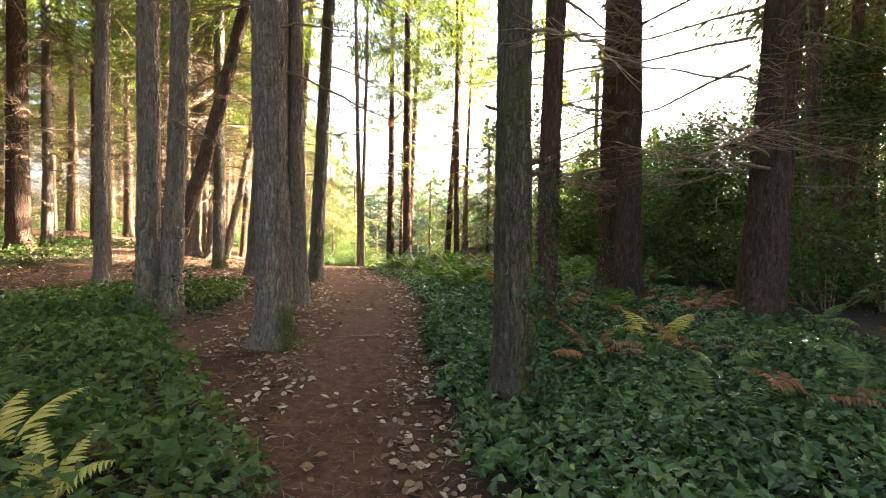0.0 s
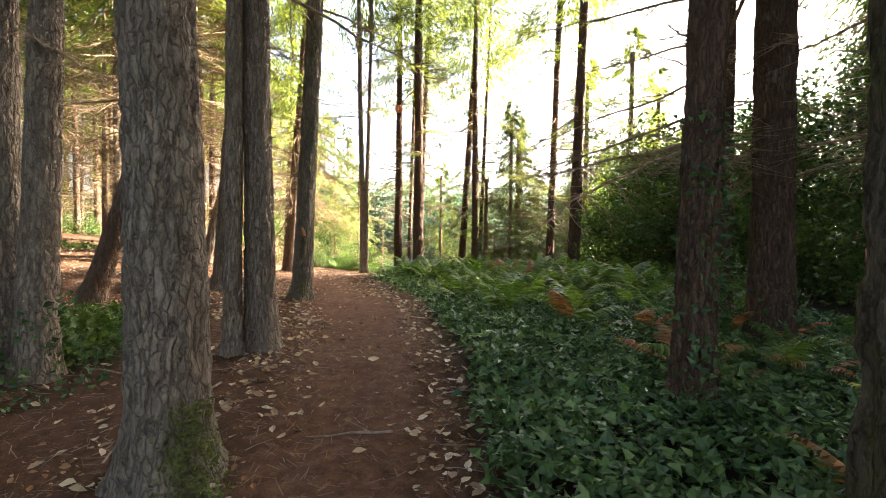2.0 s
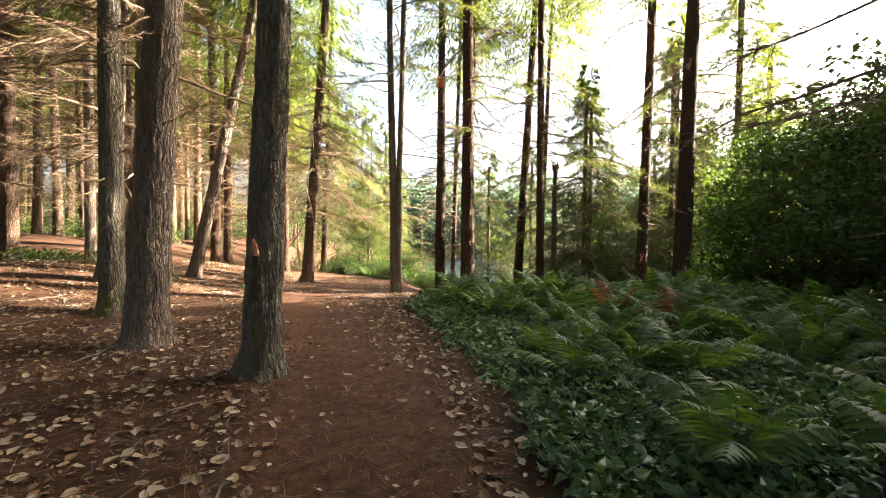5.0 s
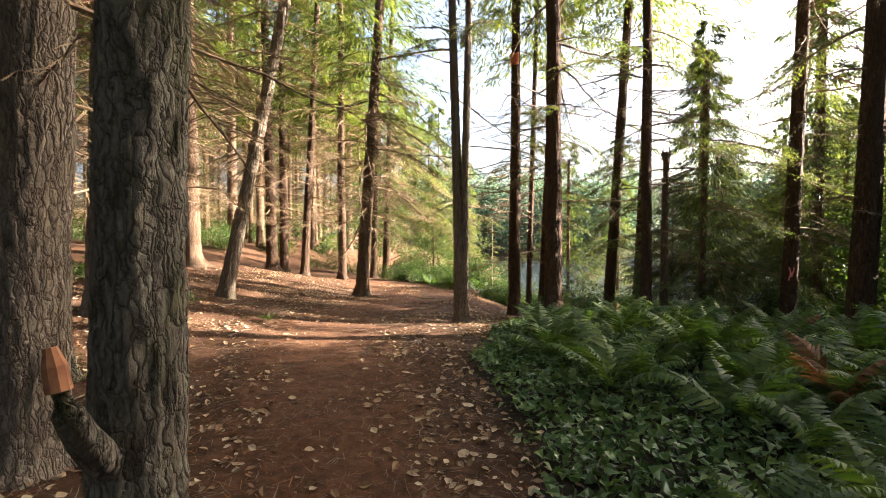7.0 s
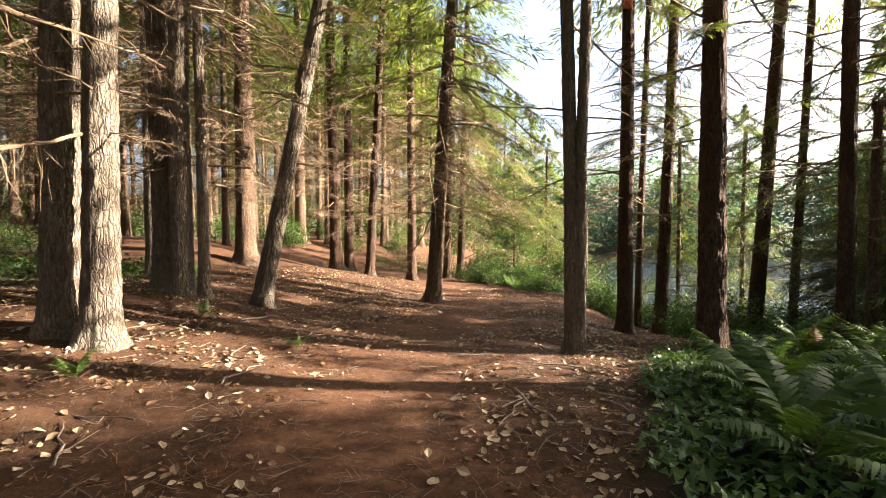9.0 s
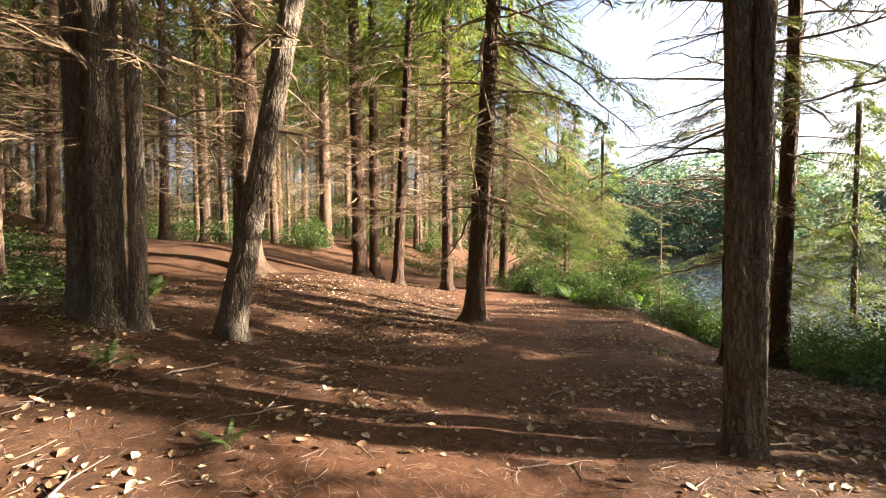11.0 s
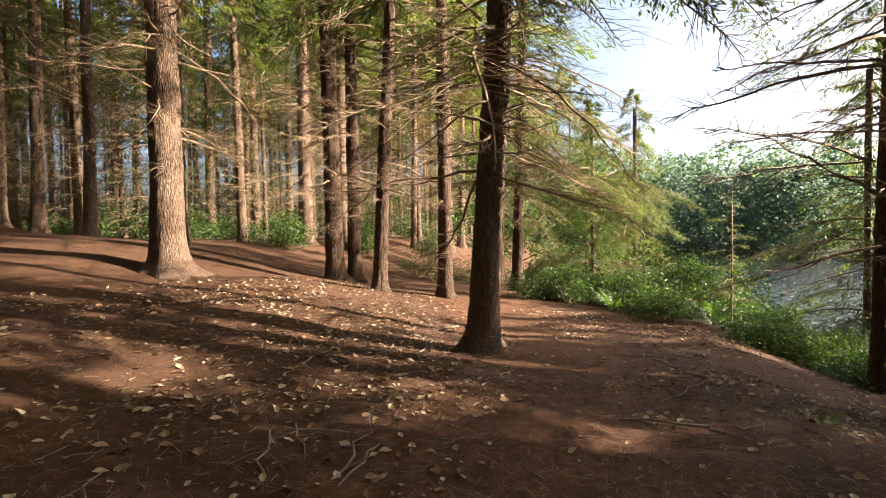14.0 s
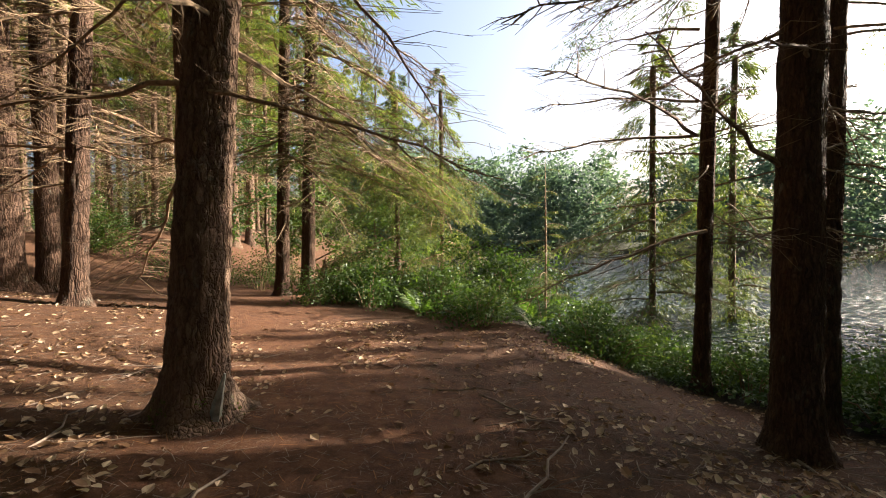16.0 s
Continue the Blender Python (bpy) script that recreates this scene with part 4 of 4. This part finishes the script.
        if x < -15:
            cent.append((x, y, gz(x, y) + r.uniform(0.2, 3.6), r.uniform(0.6, 1.5)))
    tagged(new("brushwood", leaf_cloud(cent, 60000, 0.2, NEEDLE, 5, "brushwood")), "dim brushwood filling the depth of the wood", "woodland", kind="stuff")


deep_wood()
for k in range(16):
    x, y = rnd.uniform(-1.8, 4.6), rnd.uniform(27.5, 32.5)
    bush(x, y, rnd.uniform(0.7, 1.2), rnd.uniform(0.5, 1.0), 760 + k, 1000, "low green leafy bush on the shaded lake bank")
for k in range(18):
    u = rnd.random()
    x, y = -4.4 + 4.6 * u, 31.6 - 1.8 * u + rnd.uniform(-0.6, 1.6)
    bush(x, y, rnd.uniform(0.6, 1.0), rnd.uniform(0.5, 0.85), 790 + k, 1100, "dark green low bush spreading over the bank", 0.055)


# ---------------------------------------------------------------- ground cover
IVY_LEAF = (np.array([(0, 0, 0), (0.5, 0.1, 0.1), (0.3, 0.42, 0.09), (0, 1, -0.12), (-0.3, 0.42, 0.09), (-0.5, 0.1, 0.1)]), [(0, 1, 2, 3), (0, 3, 4, 5)])
DRY_LEAF = (np.array([(0, -0.5, 0.03), (0.3, -0.18, 0.13), (0.32, 0.14, 0.17), (0, 0.55, 0.1), (-0.31, 0.14, 0.12), (-0.3, -0.2, 0.17), (0, 0, 0)]), [(0, 1, 6), (1, 2, 6), (2, 3, 6), (3, 4, 6), (4, 5, 6), (5, 0, 6)])
STRAW = (np.array([(-0.02, 0, 0), (0.02, 0, 0), (0.03, 1, 0.02), (-0.01, 1, 0.02)]), [(0, 1, 2, 3)])


def scatter(template, P, size, tilt, seed):
    """Copies of a small flat template at the places P, each turned and tilted its own way."""
    r = np.random.default_rng(seed)
    tv, tf = template
    n = len(P)
    yaw, tx, ty = r.uniform(0, 2 * np.pi, n), r.normal(0, tilt, n), r.normal(0, tilt, n)
    v = tv[None] * size[:, None, None]
    cx, sx, cy, sy, cz, sz = np.cos(tx), np.sin(tx), np.cos(ty), np.sin(ty), np.cos(yaw), np.sin(yaw)
    x, y, z = v[..., 0], v[..., 1], v[..., 2]
    y, z = y * cx[:, None] - z * sx[:, None], y * sx[:, None] + z * cx[:, None]
    x, z = x * cy[:, None] + z * sy[:, None], -x * sy[:, None] + z * cy[:, None]
    x, y = x * cz[:, None] - y * sz[:, None], x * sz[:, None] + y * cz[:, None]
    V = np.stack([x, y, z], -1) + P[:, None, :]
    k = len(tv)
    F = [tuple(i * k + a for a in f) for i in range(n) for f in tf]
    return V.reshape(-1, 3), F


def places(n, x0, x1, y0, y1, keep, seed):
    r = np.random.default_rng(seed)
    x, y = r.uniform(x0, x1, n), r.uniform(y0, y1, n)
    ok = r.random(n) < keep(x, y)
    return x[ok], y[ok], r


def carpet(name, n, box, keep, size, height, mat, label, category, seed, template=IVY_LEAF, tilt=0.58):
    x, y, r = places(n, *box, keep, seed)
    lump = fbm(x * 1.1, y * 1.1, seed + 1)
    z = ground_z(x, y) + height * (0.15 + 0.85 * r.random(len(x)) ** 0.7) * (0.35 + 1.3 * lump)
    V, F = scatter(template, np.stack([x, y, z], -1), size * r.uniform(0.55, 1.3, len(x)), tilt, seed + 2)
    return tagged(new(name, mesh(name, V, F, mat)), label, category, kind="stuff")


def right_cover(x, y):
    wob = 0.5 * (fbm(x * 1.6, y * 1.6, 61) - 0.5)
    return ss(0.05, 0.35, x - right_edge(y) + wob)


carpet("ivy", 76000, (-1.4, 5.6, -0.5, 11.5), lambda x, y: right_cover(x, y) * (0.35 + 0.65 * ss(5.5, 2.5, x)), 0.08, 0.15, IVY, "dense carpet of dark green ivy leaves beside the path", "ivy", 71)
carpet("ivy", 36000, (-3.4, 5.0, 11.5, 23.0), lambda x, y: right_cover(x, y) * ss(23, 20, y), 0.085, 0.12, IVY, "ivy creeping under the ferns", "ivy", 75)
carpet("undergrowth", 26000, (-7.0, -0.9, -0.5, 10.6), lambda x, y: left_green(x, y), 0.085, 0.27, BROADLEAF, "low bright green undergrowth on the forest floor", "undergrowth", 79)
carpet("ivy", 16000, (-7.0, -0.9, -0.5, 10.6), lambda x, y: left_green(x, y), 0.075, 0.1, IVY, "ivy leaves among the undergrowth", "ivy", 83)
carpet("undergrowth", 30000, (-30, -9.8, 10, 27), lambda x, y: left_green(x, y), 0.085, 0.3, BROADLEAF, "low green plants between the trees of the wood", "undergrowth", 87)


carpet("undergrowth", 34000, (-7.5, 4.0, 22.5, 33.5), lambda x, y: right_cover(x, y) * (0.3 + 0.7 * ss(0.35, 0.6, fbm(x, y, 15))), 0.085, 0.22, IVY, "dark low plants covering the lake bank", "undergrowth", 93)


def open_floor(x, y):
    return 1 - 0.93 * right_cover(x, y)


def litter_keep(x, y):
    d = np.abs(x - path_x(y))
    worn = ss(0.25, 0.85, d) * 0.85 + 0.15
    verge = 1.6 * np.exp(-((x - right_edge(y) + 0.12) / 0.22) ** 2)
    patch = ss(0.38, 0.62, fbm(x * 0.8, y * 0.8, 91))
    return np.clip(open_floor(x, y) * worn * (0.2 + 0.8 * patch) + verge * open_floor(x, y), 0, 1) * ss(-20, -11, x)


def litter(name, n, box, keep, size, mat, template, label, category, seed, lift=0.004, tilt=0.3):
    x, y, r = places(n, *box, keep, seed)
    z = ground_z(x, y) + lift + r.uniform(0, 0.012, len(x))
    V, F = scatter(template, np.stack([x, y, z], -1), size * r.uniform(0.5, 1.4, len(x)) ** 1.3, tilt, seed + 2)
    return tagged(new(name, mesh(name, V, F, mat)), label, category, kind="stuff")


litter("leaf_litter", 52000, (-14, 1, -0.5, 31), litter_keep, 0.062, DEADLEAF, DRY_LEAF, "pale curled fallen leaves strewn over the forest floor", "leaf litter", 101)
litter("leaf_litter", 9000, (-7.5, 0.5, 0.5, 26), litter_keep, 0.034, FERN_DEAD, DRY_LEAF, "small brown leaf scraps on the forest floor", "leaf litter", 104)
litter("leaf_litter", 5000, (-7.0, 25.5, 0.5, 32.5), lambda x, y: 0.9 * ss(25.5, 27, y), 0.07, DEADLEAF, DRY_LEAF, "pale leaves strewn down the lake bank", "leaf litter", 111)
litter("needle_litter", 52000, (-12, 0.8, 0.4, 29), lambda x, y: open_floor(x, y), 0.075, STICK, STRAW, "fallen conifer needles and straw on the path", "needle litter", 107, 0.004, 0.12)
litter("needle_litter", 26000, (-12, 0.8, 0.4, 29), lambda x, y: open_floor(x, y), 0.09, FERN_DEAD, STRAW, "rust-brown needle litter on the path", "needle litter", 111, 0.004, 0.14)


def curled_leaf(seed):
    r = random.Random(seed)
    v, f = [], []
    n = 5
    curl, wide = r.uniform(0.12, 0.5), r.uniform(0.28, 0.42)
    for k in range(n + 1):
        q = k / n
        w = wide * math.sin(math.pi * min(1, q * 0.92 + 0.08)) ** 0.8
        z = curl * (q - 0.45) ** 2
        v.extend([(-w, q - 0.5, z + curl * 0.35 * w + 0.03 * r.random()), (0, q - 0.5, z), (w, q - 0.5, z + curl * 0.5 * w + 0.03 * r.random())])
    for k in range(n):
        f.extend([(3 * k, 3 * k + 1, 3 * k + 4, 3 * k + 3), (3 * k + 1, 3 * k + 2, 3 * k + 5, 3 * k + 4)])
    return mesh("fallen_leaf", v, f, DEADLEAF, True)


LEAVES = [curled_leaf(s) for s in range(7)]
x, y, r_ = places(2600, -6.5, 0.3, 1.0, 25.0, lambda x, y: litter_keep(x, y) * ss(4.5, 1.0, np.abs(x - path_x(y))), 131)
for k in range(min(230, len(x))):
    ob = new("fallen_leaf", LEAVES[k % 7])
    s = r_.uniform(0.07, 0.125)
    ob.matrix_basis = Matrix.Translation((x[k], y[k], gz(x[k], y[k]) + 0.006)) @ Euler((r_.normal(0, 0.18), r_.normal(0, 0.18), r_.uniform(0, 6.28))).to_matrix().to_4x4() @ Matrix.Scale(s, 4)
    tagged(ob, "pale tan curled leaf lying on the needle floor", "leaf", "fallen leaves")


def stick_mesh(seed, length, rad):
    r = random.Random(seed)
    v, f = [], []
    pts = [(length * (k / 5 - 0.5), 0.06 * length * math.sin(2.3 * k + seed) * r.uniform(0.3, 1), 0.02 * length * r.uniform(0, 1)) for k in range(6)]
    tube(v, f, pts, [rad * (1 - 0.12 * k) for k in range(6)], 5)
    for _ in range(r.choice((0, 1, 2))):
        p = np.array(pts[r.randrange(1, 5)])
        tube(v, f, [p, p + np.array([r.uniform(0.1, 0.3), r.choice((-1, 1)) * r.uniform(0.1, 0.3), 0.05]) * length], [rad * 0.5, rad * 0.2], 4, False)
    return mesh("fallen_twig", v, f, STICK)


STICKS = [stick_mesh(s, 0.35 + 0.09 * s, 0.005 + 0.0012 * s) for s in range(8)]
x, y, r_ = places(1500, -9.5, 0.2, 1.5, 28.0, lambda x, y: open_floor(x, y) * ss(0.3, 1.2, np.abs(x - path_x(y))) + 0.12 * open_floor(x, y), 151)
for k in range(min(280, len(x))):
    ob = new("fallen_twig", STICKS[k % 8])
    ob.matrix_basis = Matrix.Translation((x[k], y[k], gz(x[k], y[k]) + 0.008)) @ Euler((0, r_.normal(0, 0.05), r_.uniform(0, 6.28))).to_matrix().to_4x4() @ Matrix.Scale(r_.uniform(0.6, 1.25), 4)
    tagged(ob, "thin dry twig lying on the forest floor", "twig", "fallen twigs")
v, f = [], []
x, y, r_ = places(5200, -12, 0.2, 1.0, 29.5, lambda x, y: open_floor(x, y) * ss(0.15, 0.9, np.abs(x - path_x(y))), 161)
for k in range(len(x)):
    a, ln = r_.uniform(0, 6.28), r_.uniform(0.06, 0.3)
    z = gz(x[k], y[k]) + 0.006
    d = np.array([math.cos(a), math.sin(a), r_.normal(0, 0.05)]) * ln
    p = np.array([x[k], y[k], z])
    tube(v, f, [p, p + d * 0.5 + np.array([d[1], -d[0], 0]) * r_.normal(0, 0.1), p + d], [0.0035, 0.003, 0.0018], 3, False)
tagged(new("twig_litter", mesh("twig_litter", v, f, STICK)), "short broken twigs scattered over the needle floor", "twig litter", kind="stuff")


# ---------------------------------------------------------------- ferns
def frond_mesh(seed, mat, length=1.0, wide=0.24, arch=0.45, pairs=15):
    """A bracken frond along +x: an arching stalk with pairs of long lobed leaflets."""
    r = random.Random(seed)
    v, f = [], []
    n = 10
    def at(q):
        return np.array([length * q * (1 - 0.14 * q), 0.05 * length * math.sin(2 * q + seed), arch * length * (1.25 * q - 1.3 * q * q)])
    tube(v, f, [at(k / n) for k in range(n + 1)], [0.0055 * (1 - 0.85 * k / n) for k in range(n + 1)], 3, False)
    step = 0.8 * length / pairs
    for k in range(pairs):
        q = 0.2 + 0.79 * k / pairs
        p = at(q)
        d = at(min(1, q + 0.03)) - at(q - 0.03)
        d /= np.linalg.norm(d)
        side = np.cross(d, (0, 0, 1))
        side /= np.linalg.norm(side)
        up = np.cross(side, d)
        ln = wide * length * (1 - ((q - 0.2) / 0.8) ** 1.4) * min(1, 0.6 + 3 * (q - 0.2)) * r.uniform(0.85, 1.12) + 0.02
        for s in (-1, 1):
            out = side * s * 0.9 + d * 0.5 + up * r.uniform(-0.35, 0.0)
            out /= np.linalg.norm(out)
            along = d - out * float(np.dot(d, out))
            along /= np.linalg.norm(along)
            w = min(0.4 * step, 0.2 * ln)
            b = len(v)
            for u, g in ((0.0, 0.5), (0.2, 1.0), (0.45, 0.8), (0.75, 0.5)):
                c = p + out * ln * u - up * 0.3 * ln * u * u
                v.extend([c + along * w * g + up * 0.12 * w, c - along * w * g + up * 0.12 * w])
            v.append(p + out * ln - up * 0.32 * ln)
            f.extend([(b + 2 * i, b + 2 * i + 1, b + 2 * i + 3, b + 2 * i + 2) for i in range(3)] + [(b + 6, b + 7, b + 8)])
    return mesh("frond", v, f, mat)


FRONDS = {name: [frond_mesh(10 * j + s, mat, 1.0, wd, ar) for s, (wd, ar) in enumerate(((0.23, 0.42), (0.2, 0.3), (0.25, 0.52)))] for j, (name, mat) in enumerate((("green", FERN), ("brown", FERN_DEAD), ("yellow", FERN_YELLOW)))}


def fern(x, y, size, kind, seed, fronds=7, sweep=0.0, sag=0.0):
    r = random.Random(seed)
    label = {"green": "green bracken fern with arching fronds", "brown": "withered rust-brown bracken fern", "yellow": "yellow bracken fern, withering among the ivy and standing in for sunlit fronds"}[kind]
    root = thing("fern", x, y, gz(x, y) + 0.01, label, "fern", kind + " ferns")
    for k in range(fronds):
        a = 2 * math.pi * k / fronds + r.uniform(-0.35, 0.35) + sweep
        e = radians(r.uniform(18, 58)) - sag
        m = Matrix.Rotation(a, 4, "Z") @ Matrix.Rotation(-e, 4, "Y") @ Matrix.Rotation(r.uniform(-0.5, 0.5), 4, "X") @ Matrix.Scale(size * r.uniform(0.7, 1.15), 4)
        part("frond", r.choice(FRONDS[kind if r.random() < 0.992 or kind != "green" else "brown"]), root, m)


fr_ = random.Random(44)
n = 0
for _ in range(4000):
    x, y = fr_.uniform(-3.0, 5.4), fr_.uniform(8.6, 23.0)
    e = x - float(right_edge(y))
    if n >= 135 or e < 0.55 or fr_.random() > float(ss(0.45, 1.3, e)) or (x > 3.2 and y < 11) or not all((x - a) ** 2 + (y - b) ** 2 > 0.3 * 0.3 for a, b in KNOWN):
        continue
    if y < 10.5 and fr_.random() < 0.7:
        continue
    fern(x, y, fr_.uniform(0.75, 1.15), "green" if fr_.random() < 0.985 else "brown", 2000 + n, fr_.choice((5, 6, 7)))
    n += 1
for k in range(34):
    x, y = fr_.uniform(1.5, 6.2), fr_.uniform(3.6, 9.5)
    fern(x, y, fr_.uniform(0.5, 0.85), "brown" if fr_.random() < 0.62 else "green", 2300 + k, fr_.choice((4, 5, 6)), 0.0, 0.25)
for k, (x, y) in enumerate(((2.55, 6.0), (2.9, 6.35))):
    fern(x, y, 0.8, "yellow", 2400 + k, 4, 0.4, 0.15)
# the first two take the yellow fronds to show sunlight by colour
for k, (x, y, s) in enumerate(((-1.95, 2.35, 0.75), (-2.5, 2.75, 0.7), (-2.05, 2.9, 0.4), (-3.3, 3.1, 0.6), (-3.9, 4.2, 0.6))):
    fern(x, y, s, "yellow" if k < 2 else "green", 2420 + k, 6)
for k, (x, y, s) in enumerate(((-7.3, 16.4, 0.35), (-6.6, 18.6, 0.3), (-8.6, 19.0, 0.4), (-4.3, 25.6, 0.25), (-10.9, 20.5, 0.6), (-11.6, 21.4, 0.6))):
    fern(x, y, s, "green", 2440 + k, 6)
for k in range(12):
    fern(fr_.uniform(-8.4, -3.2), fr_.uniform(31.8, 33.8), fr_.uniform(0.6, 0.95), "green", 2460 + k, 6)


# ---------------------------------------------------------------- ivy on trunks, moss, small things
def climbing_ivy(x, y, rad, top, n, seed, az0, spread, label):
    r = np.random.default_rng(seed)
    h = r.random(n) ** 1.7 * top
    a = az0 + r.normal(0, spread, n)
    rr = rad * (1 + 0.7 * np.exp(-h / 0.22)) + r.uniform(0.01, 0.06, n)
    P = np.stack([x + rr * np.cos(a), y + rr * np.sin(a), gz(x, y) + h], -1)
    V, F = scatter(IVY_LEAF, P, 0.06 * r.uniform(0.5, 1.3, n), 1.1, seed)
    tagged(new("climbing_ivy", mesh("climbing_ivy", V, F, IVY)), label, "ivy", kind="stuff")


climbing_ivy(0.62, 4.18, 0.17, 1.15, 420, 5, 0.0, 0.7, "ivy leaves climbing the foot of a mossy trunk")
climbing_ivy(1.46, 6.99, 0.165, 2.3, 420, 6, -1.0, 0.8, "ivy climbing a dark conifer trunk")
climbing_ivy(3.70, 10.9, 0.3, 1.2, 380, 7, -1.2, 1.2, "ivy round the foot of a dark conifer")
climbing_ivy(3.45, 9.12, 0.28, 0.7, 200, 8, -1.2, 1.2, "ivy round the foot of a dark conifer")
climbing_ivy(-4.2, 7.3, 0.4, 0.8, 300, 9, -0.8, 0.9, "pale ivy at the foot of twin trunks")


def moss(x, y, rad, top, n, seed, az0, spread):
    r = np.random.default_rng(seed)
    h = r.random(n) ** 1.5 * top
    a = az0 + r.normal(0, spread, n)
    rr = rad * (1 + 0.75 * np.exp(-h / 0.2)) + r.uniform(-0.015, 0.022, n)
    P = np.stack([x + rr * np.cos(a), y + rr * np.sin(a), gz(x, y) + h - 0.02], -1)
    V, F = scatter(DRY_LEAF, P, 0.02 * r.uniform(0.6, 1.4, n), 1.2, seed)
    tagged(new("moss", mesh("moss", V, F, MOSS)), "bright green moss cushion on a tree foot", "moss", kind="stuff")


moss(-2.02, 5.89, 0.245, 0.5, 1300, 3, -0.7, 0.26)
moss(0.62, 4.18, 0.165, 2.6, 1700, 8, -0.35, 0.42)
moss(-6.75, 14.78, 0.2, 0.35, 700, 4, -0.9, 1.0)
moss(-10.2, 19.7, 0.4, 0.4, 800, 6, -1.3, 0.7)
moss(-8.08, 26.45, 0.2, 0.25, 500, 7, -1.0, 1.0)

# the snapped side stem of the leaning conifer, and the short stub on the mossy one
v, f = [], []
tube(v, f, [(0.03, -0.08, 0.72), (0.07, -0.2, 0.82), (0.115, -0.31, 0.95), (0.15, -0.39, 1.07), (0.165, -0.43, 1.18)], [0.07, 0.066, 0.056, 0.046, 0.038], 14)
tree_f = made[9]
stub = part("side_stem", mesh("side_stem", v, f, BARK["lichen"], True), tree_f, None, "pale weathered snapped side stem")
v, f = [], []
tube(v, f, [(0.168, -0.43, 1.16), (0.155, -0.432, 1.24), (0.14, -0.433, 1.3)], [0.039, 0.036, 0.02], 9)
part("broken_end", mesh("broken_end", v, f, HEARTWOOD), stub, None, "rust-orange splintered break")
for h, az, ln, rad in ((1.02, -0.25, 0.08, 0.014), (2.05, -0.15, 0.15, 0.022), (1.95, 0.1, 0.12, 0.018), (2.5, 2.8, 0.12, 0.014)):
    v, f = [], []
    tube(v, f, [(0.1 * math.cos(az), 0.1 * math.sin(az), h), ((0.17 + ln * 0.5) * math.cos(az), (0.17 + ln * 0.5) * math.sin(az), h + 0.02), ((0.17 + ln) * math.cos(az), (0.17 + ln) * math.sin(az), h + 0.05)], [rad * 1.3, rad, rad * 0.8], 8)
    part("branch_stub", mesh("branch_stub", v, f, BARK["brown"]), made[1])


def ribbon(x, y, z, label):
    root = thing("marker_ribbon", x, y, z, label, "ribbon")
    for k, (dx, ln) in enumerate(((-0.02, 0.3), (0.05, 0.22))):
        v, f = [], []
        for i in range(6):
            q = i / 5
            v.extend([(dx + 0.03 * math.sin(4 * q + k) - 0.018, -0.01 * i, -ln * q), (dx + 0.03 * math.sin(4 * q + k) + 0.018, -0.01 * i + 0.006, -ln * q)])
        for i in range(5):
            f.append((2 * i, 2 * i + 1, 2 * i + 3, 2 * i + 2))
        part("tail", mesh("tail", v, f, RIBBON), root)


ribbon(6.9, 11.9, 1.42, "faded pink marker ribbon hanging from a twig")
ribbon(3.72, 23.55, 1.1, "pink marker ribbon tied to a lakeside trunk")
# the branch that carries the hanging ribbon
v, f = [], []
tube(v, f, [(7.4, 12.3, gz(7.4, 12.3)), (7.2, 12.15, 0.9), (6.9, 11.92, 1.44), (6.5, 11.7, 1.6)], [0.02, 0.016, 0.01, 0.004], 5)
tagged(new("bare_sapling", mesh("bare_sapling", v, f, TWIG)), "thin bare bent sapling holding a ribbon", "sapling")


# the orange mark high on a lakeside trunk, the splinter and the root stub
v, f = [], []
for k in range(9):
    a = radians(190 + 15 * k)
    for z in (8.6, 8.8, 9.0):
        v.append((0.185 * math.cos(a), 0.185 * math.sin(a), z + 0.03 * math.sin(5 * a)))
for k in range(8):
    for j in range(2):
        f.append((3 * k + j, 3 * k + 3 + j, 3 * k + 4 + j, 3 * k + 1 + j))
part("paint_mark", mesh("paint_mark", v, f, ORANGE), made[26], None, "orange paint band")
v, f = [], []
tube(v, f, [(0.24, -0.16, 0.02), (0.3, -0.2, 0.2), (0.38, -0.24, 0.42)], [0.05, 0.035, 0.008], 6)
part("splinter", mesh("splinter", v, f, PALEWOOD), made[18], None, "pale splinter of torn bark")
v, f = [], []
tube(v, f, [(0.1, -0.12, 0.0), (0.22, -0.22, 0.1), (0.27, -0.25, 0.24)], [0.08, 0.065, 0.05], 8)
part("root_stub", mesh("root_stub", v, f, BARK["grey"], True), made[17])
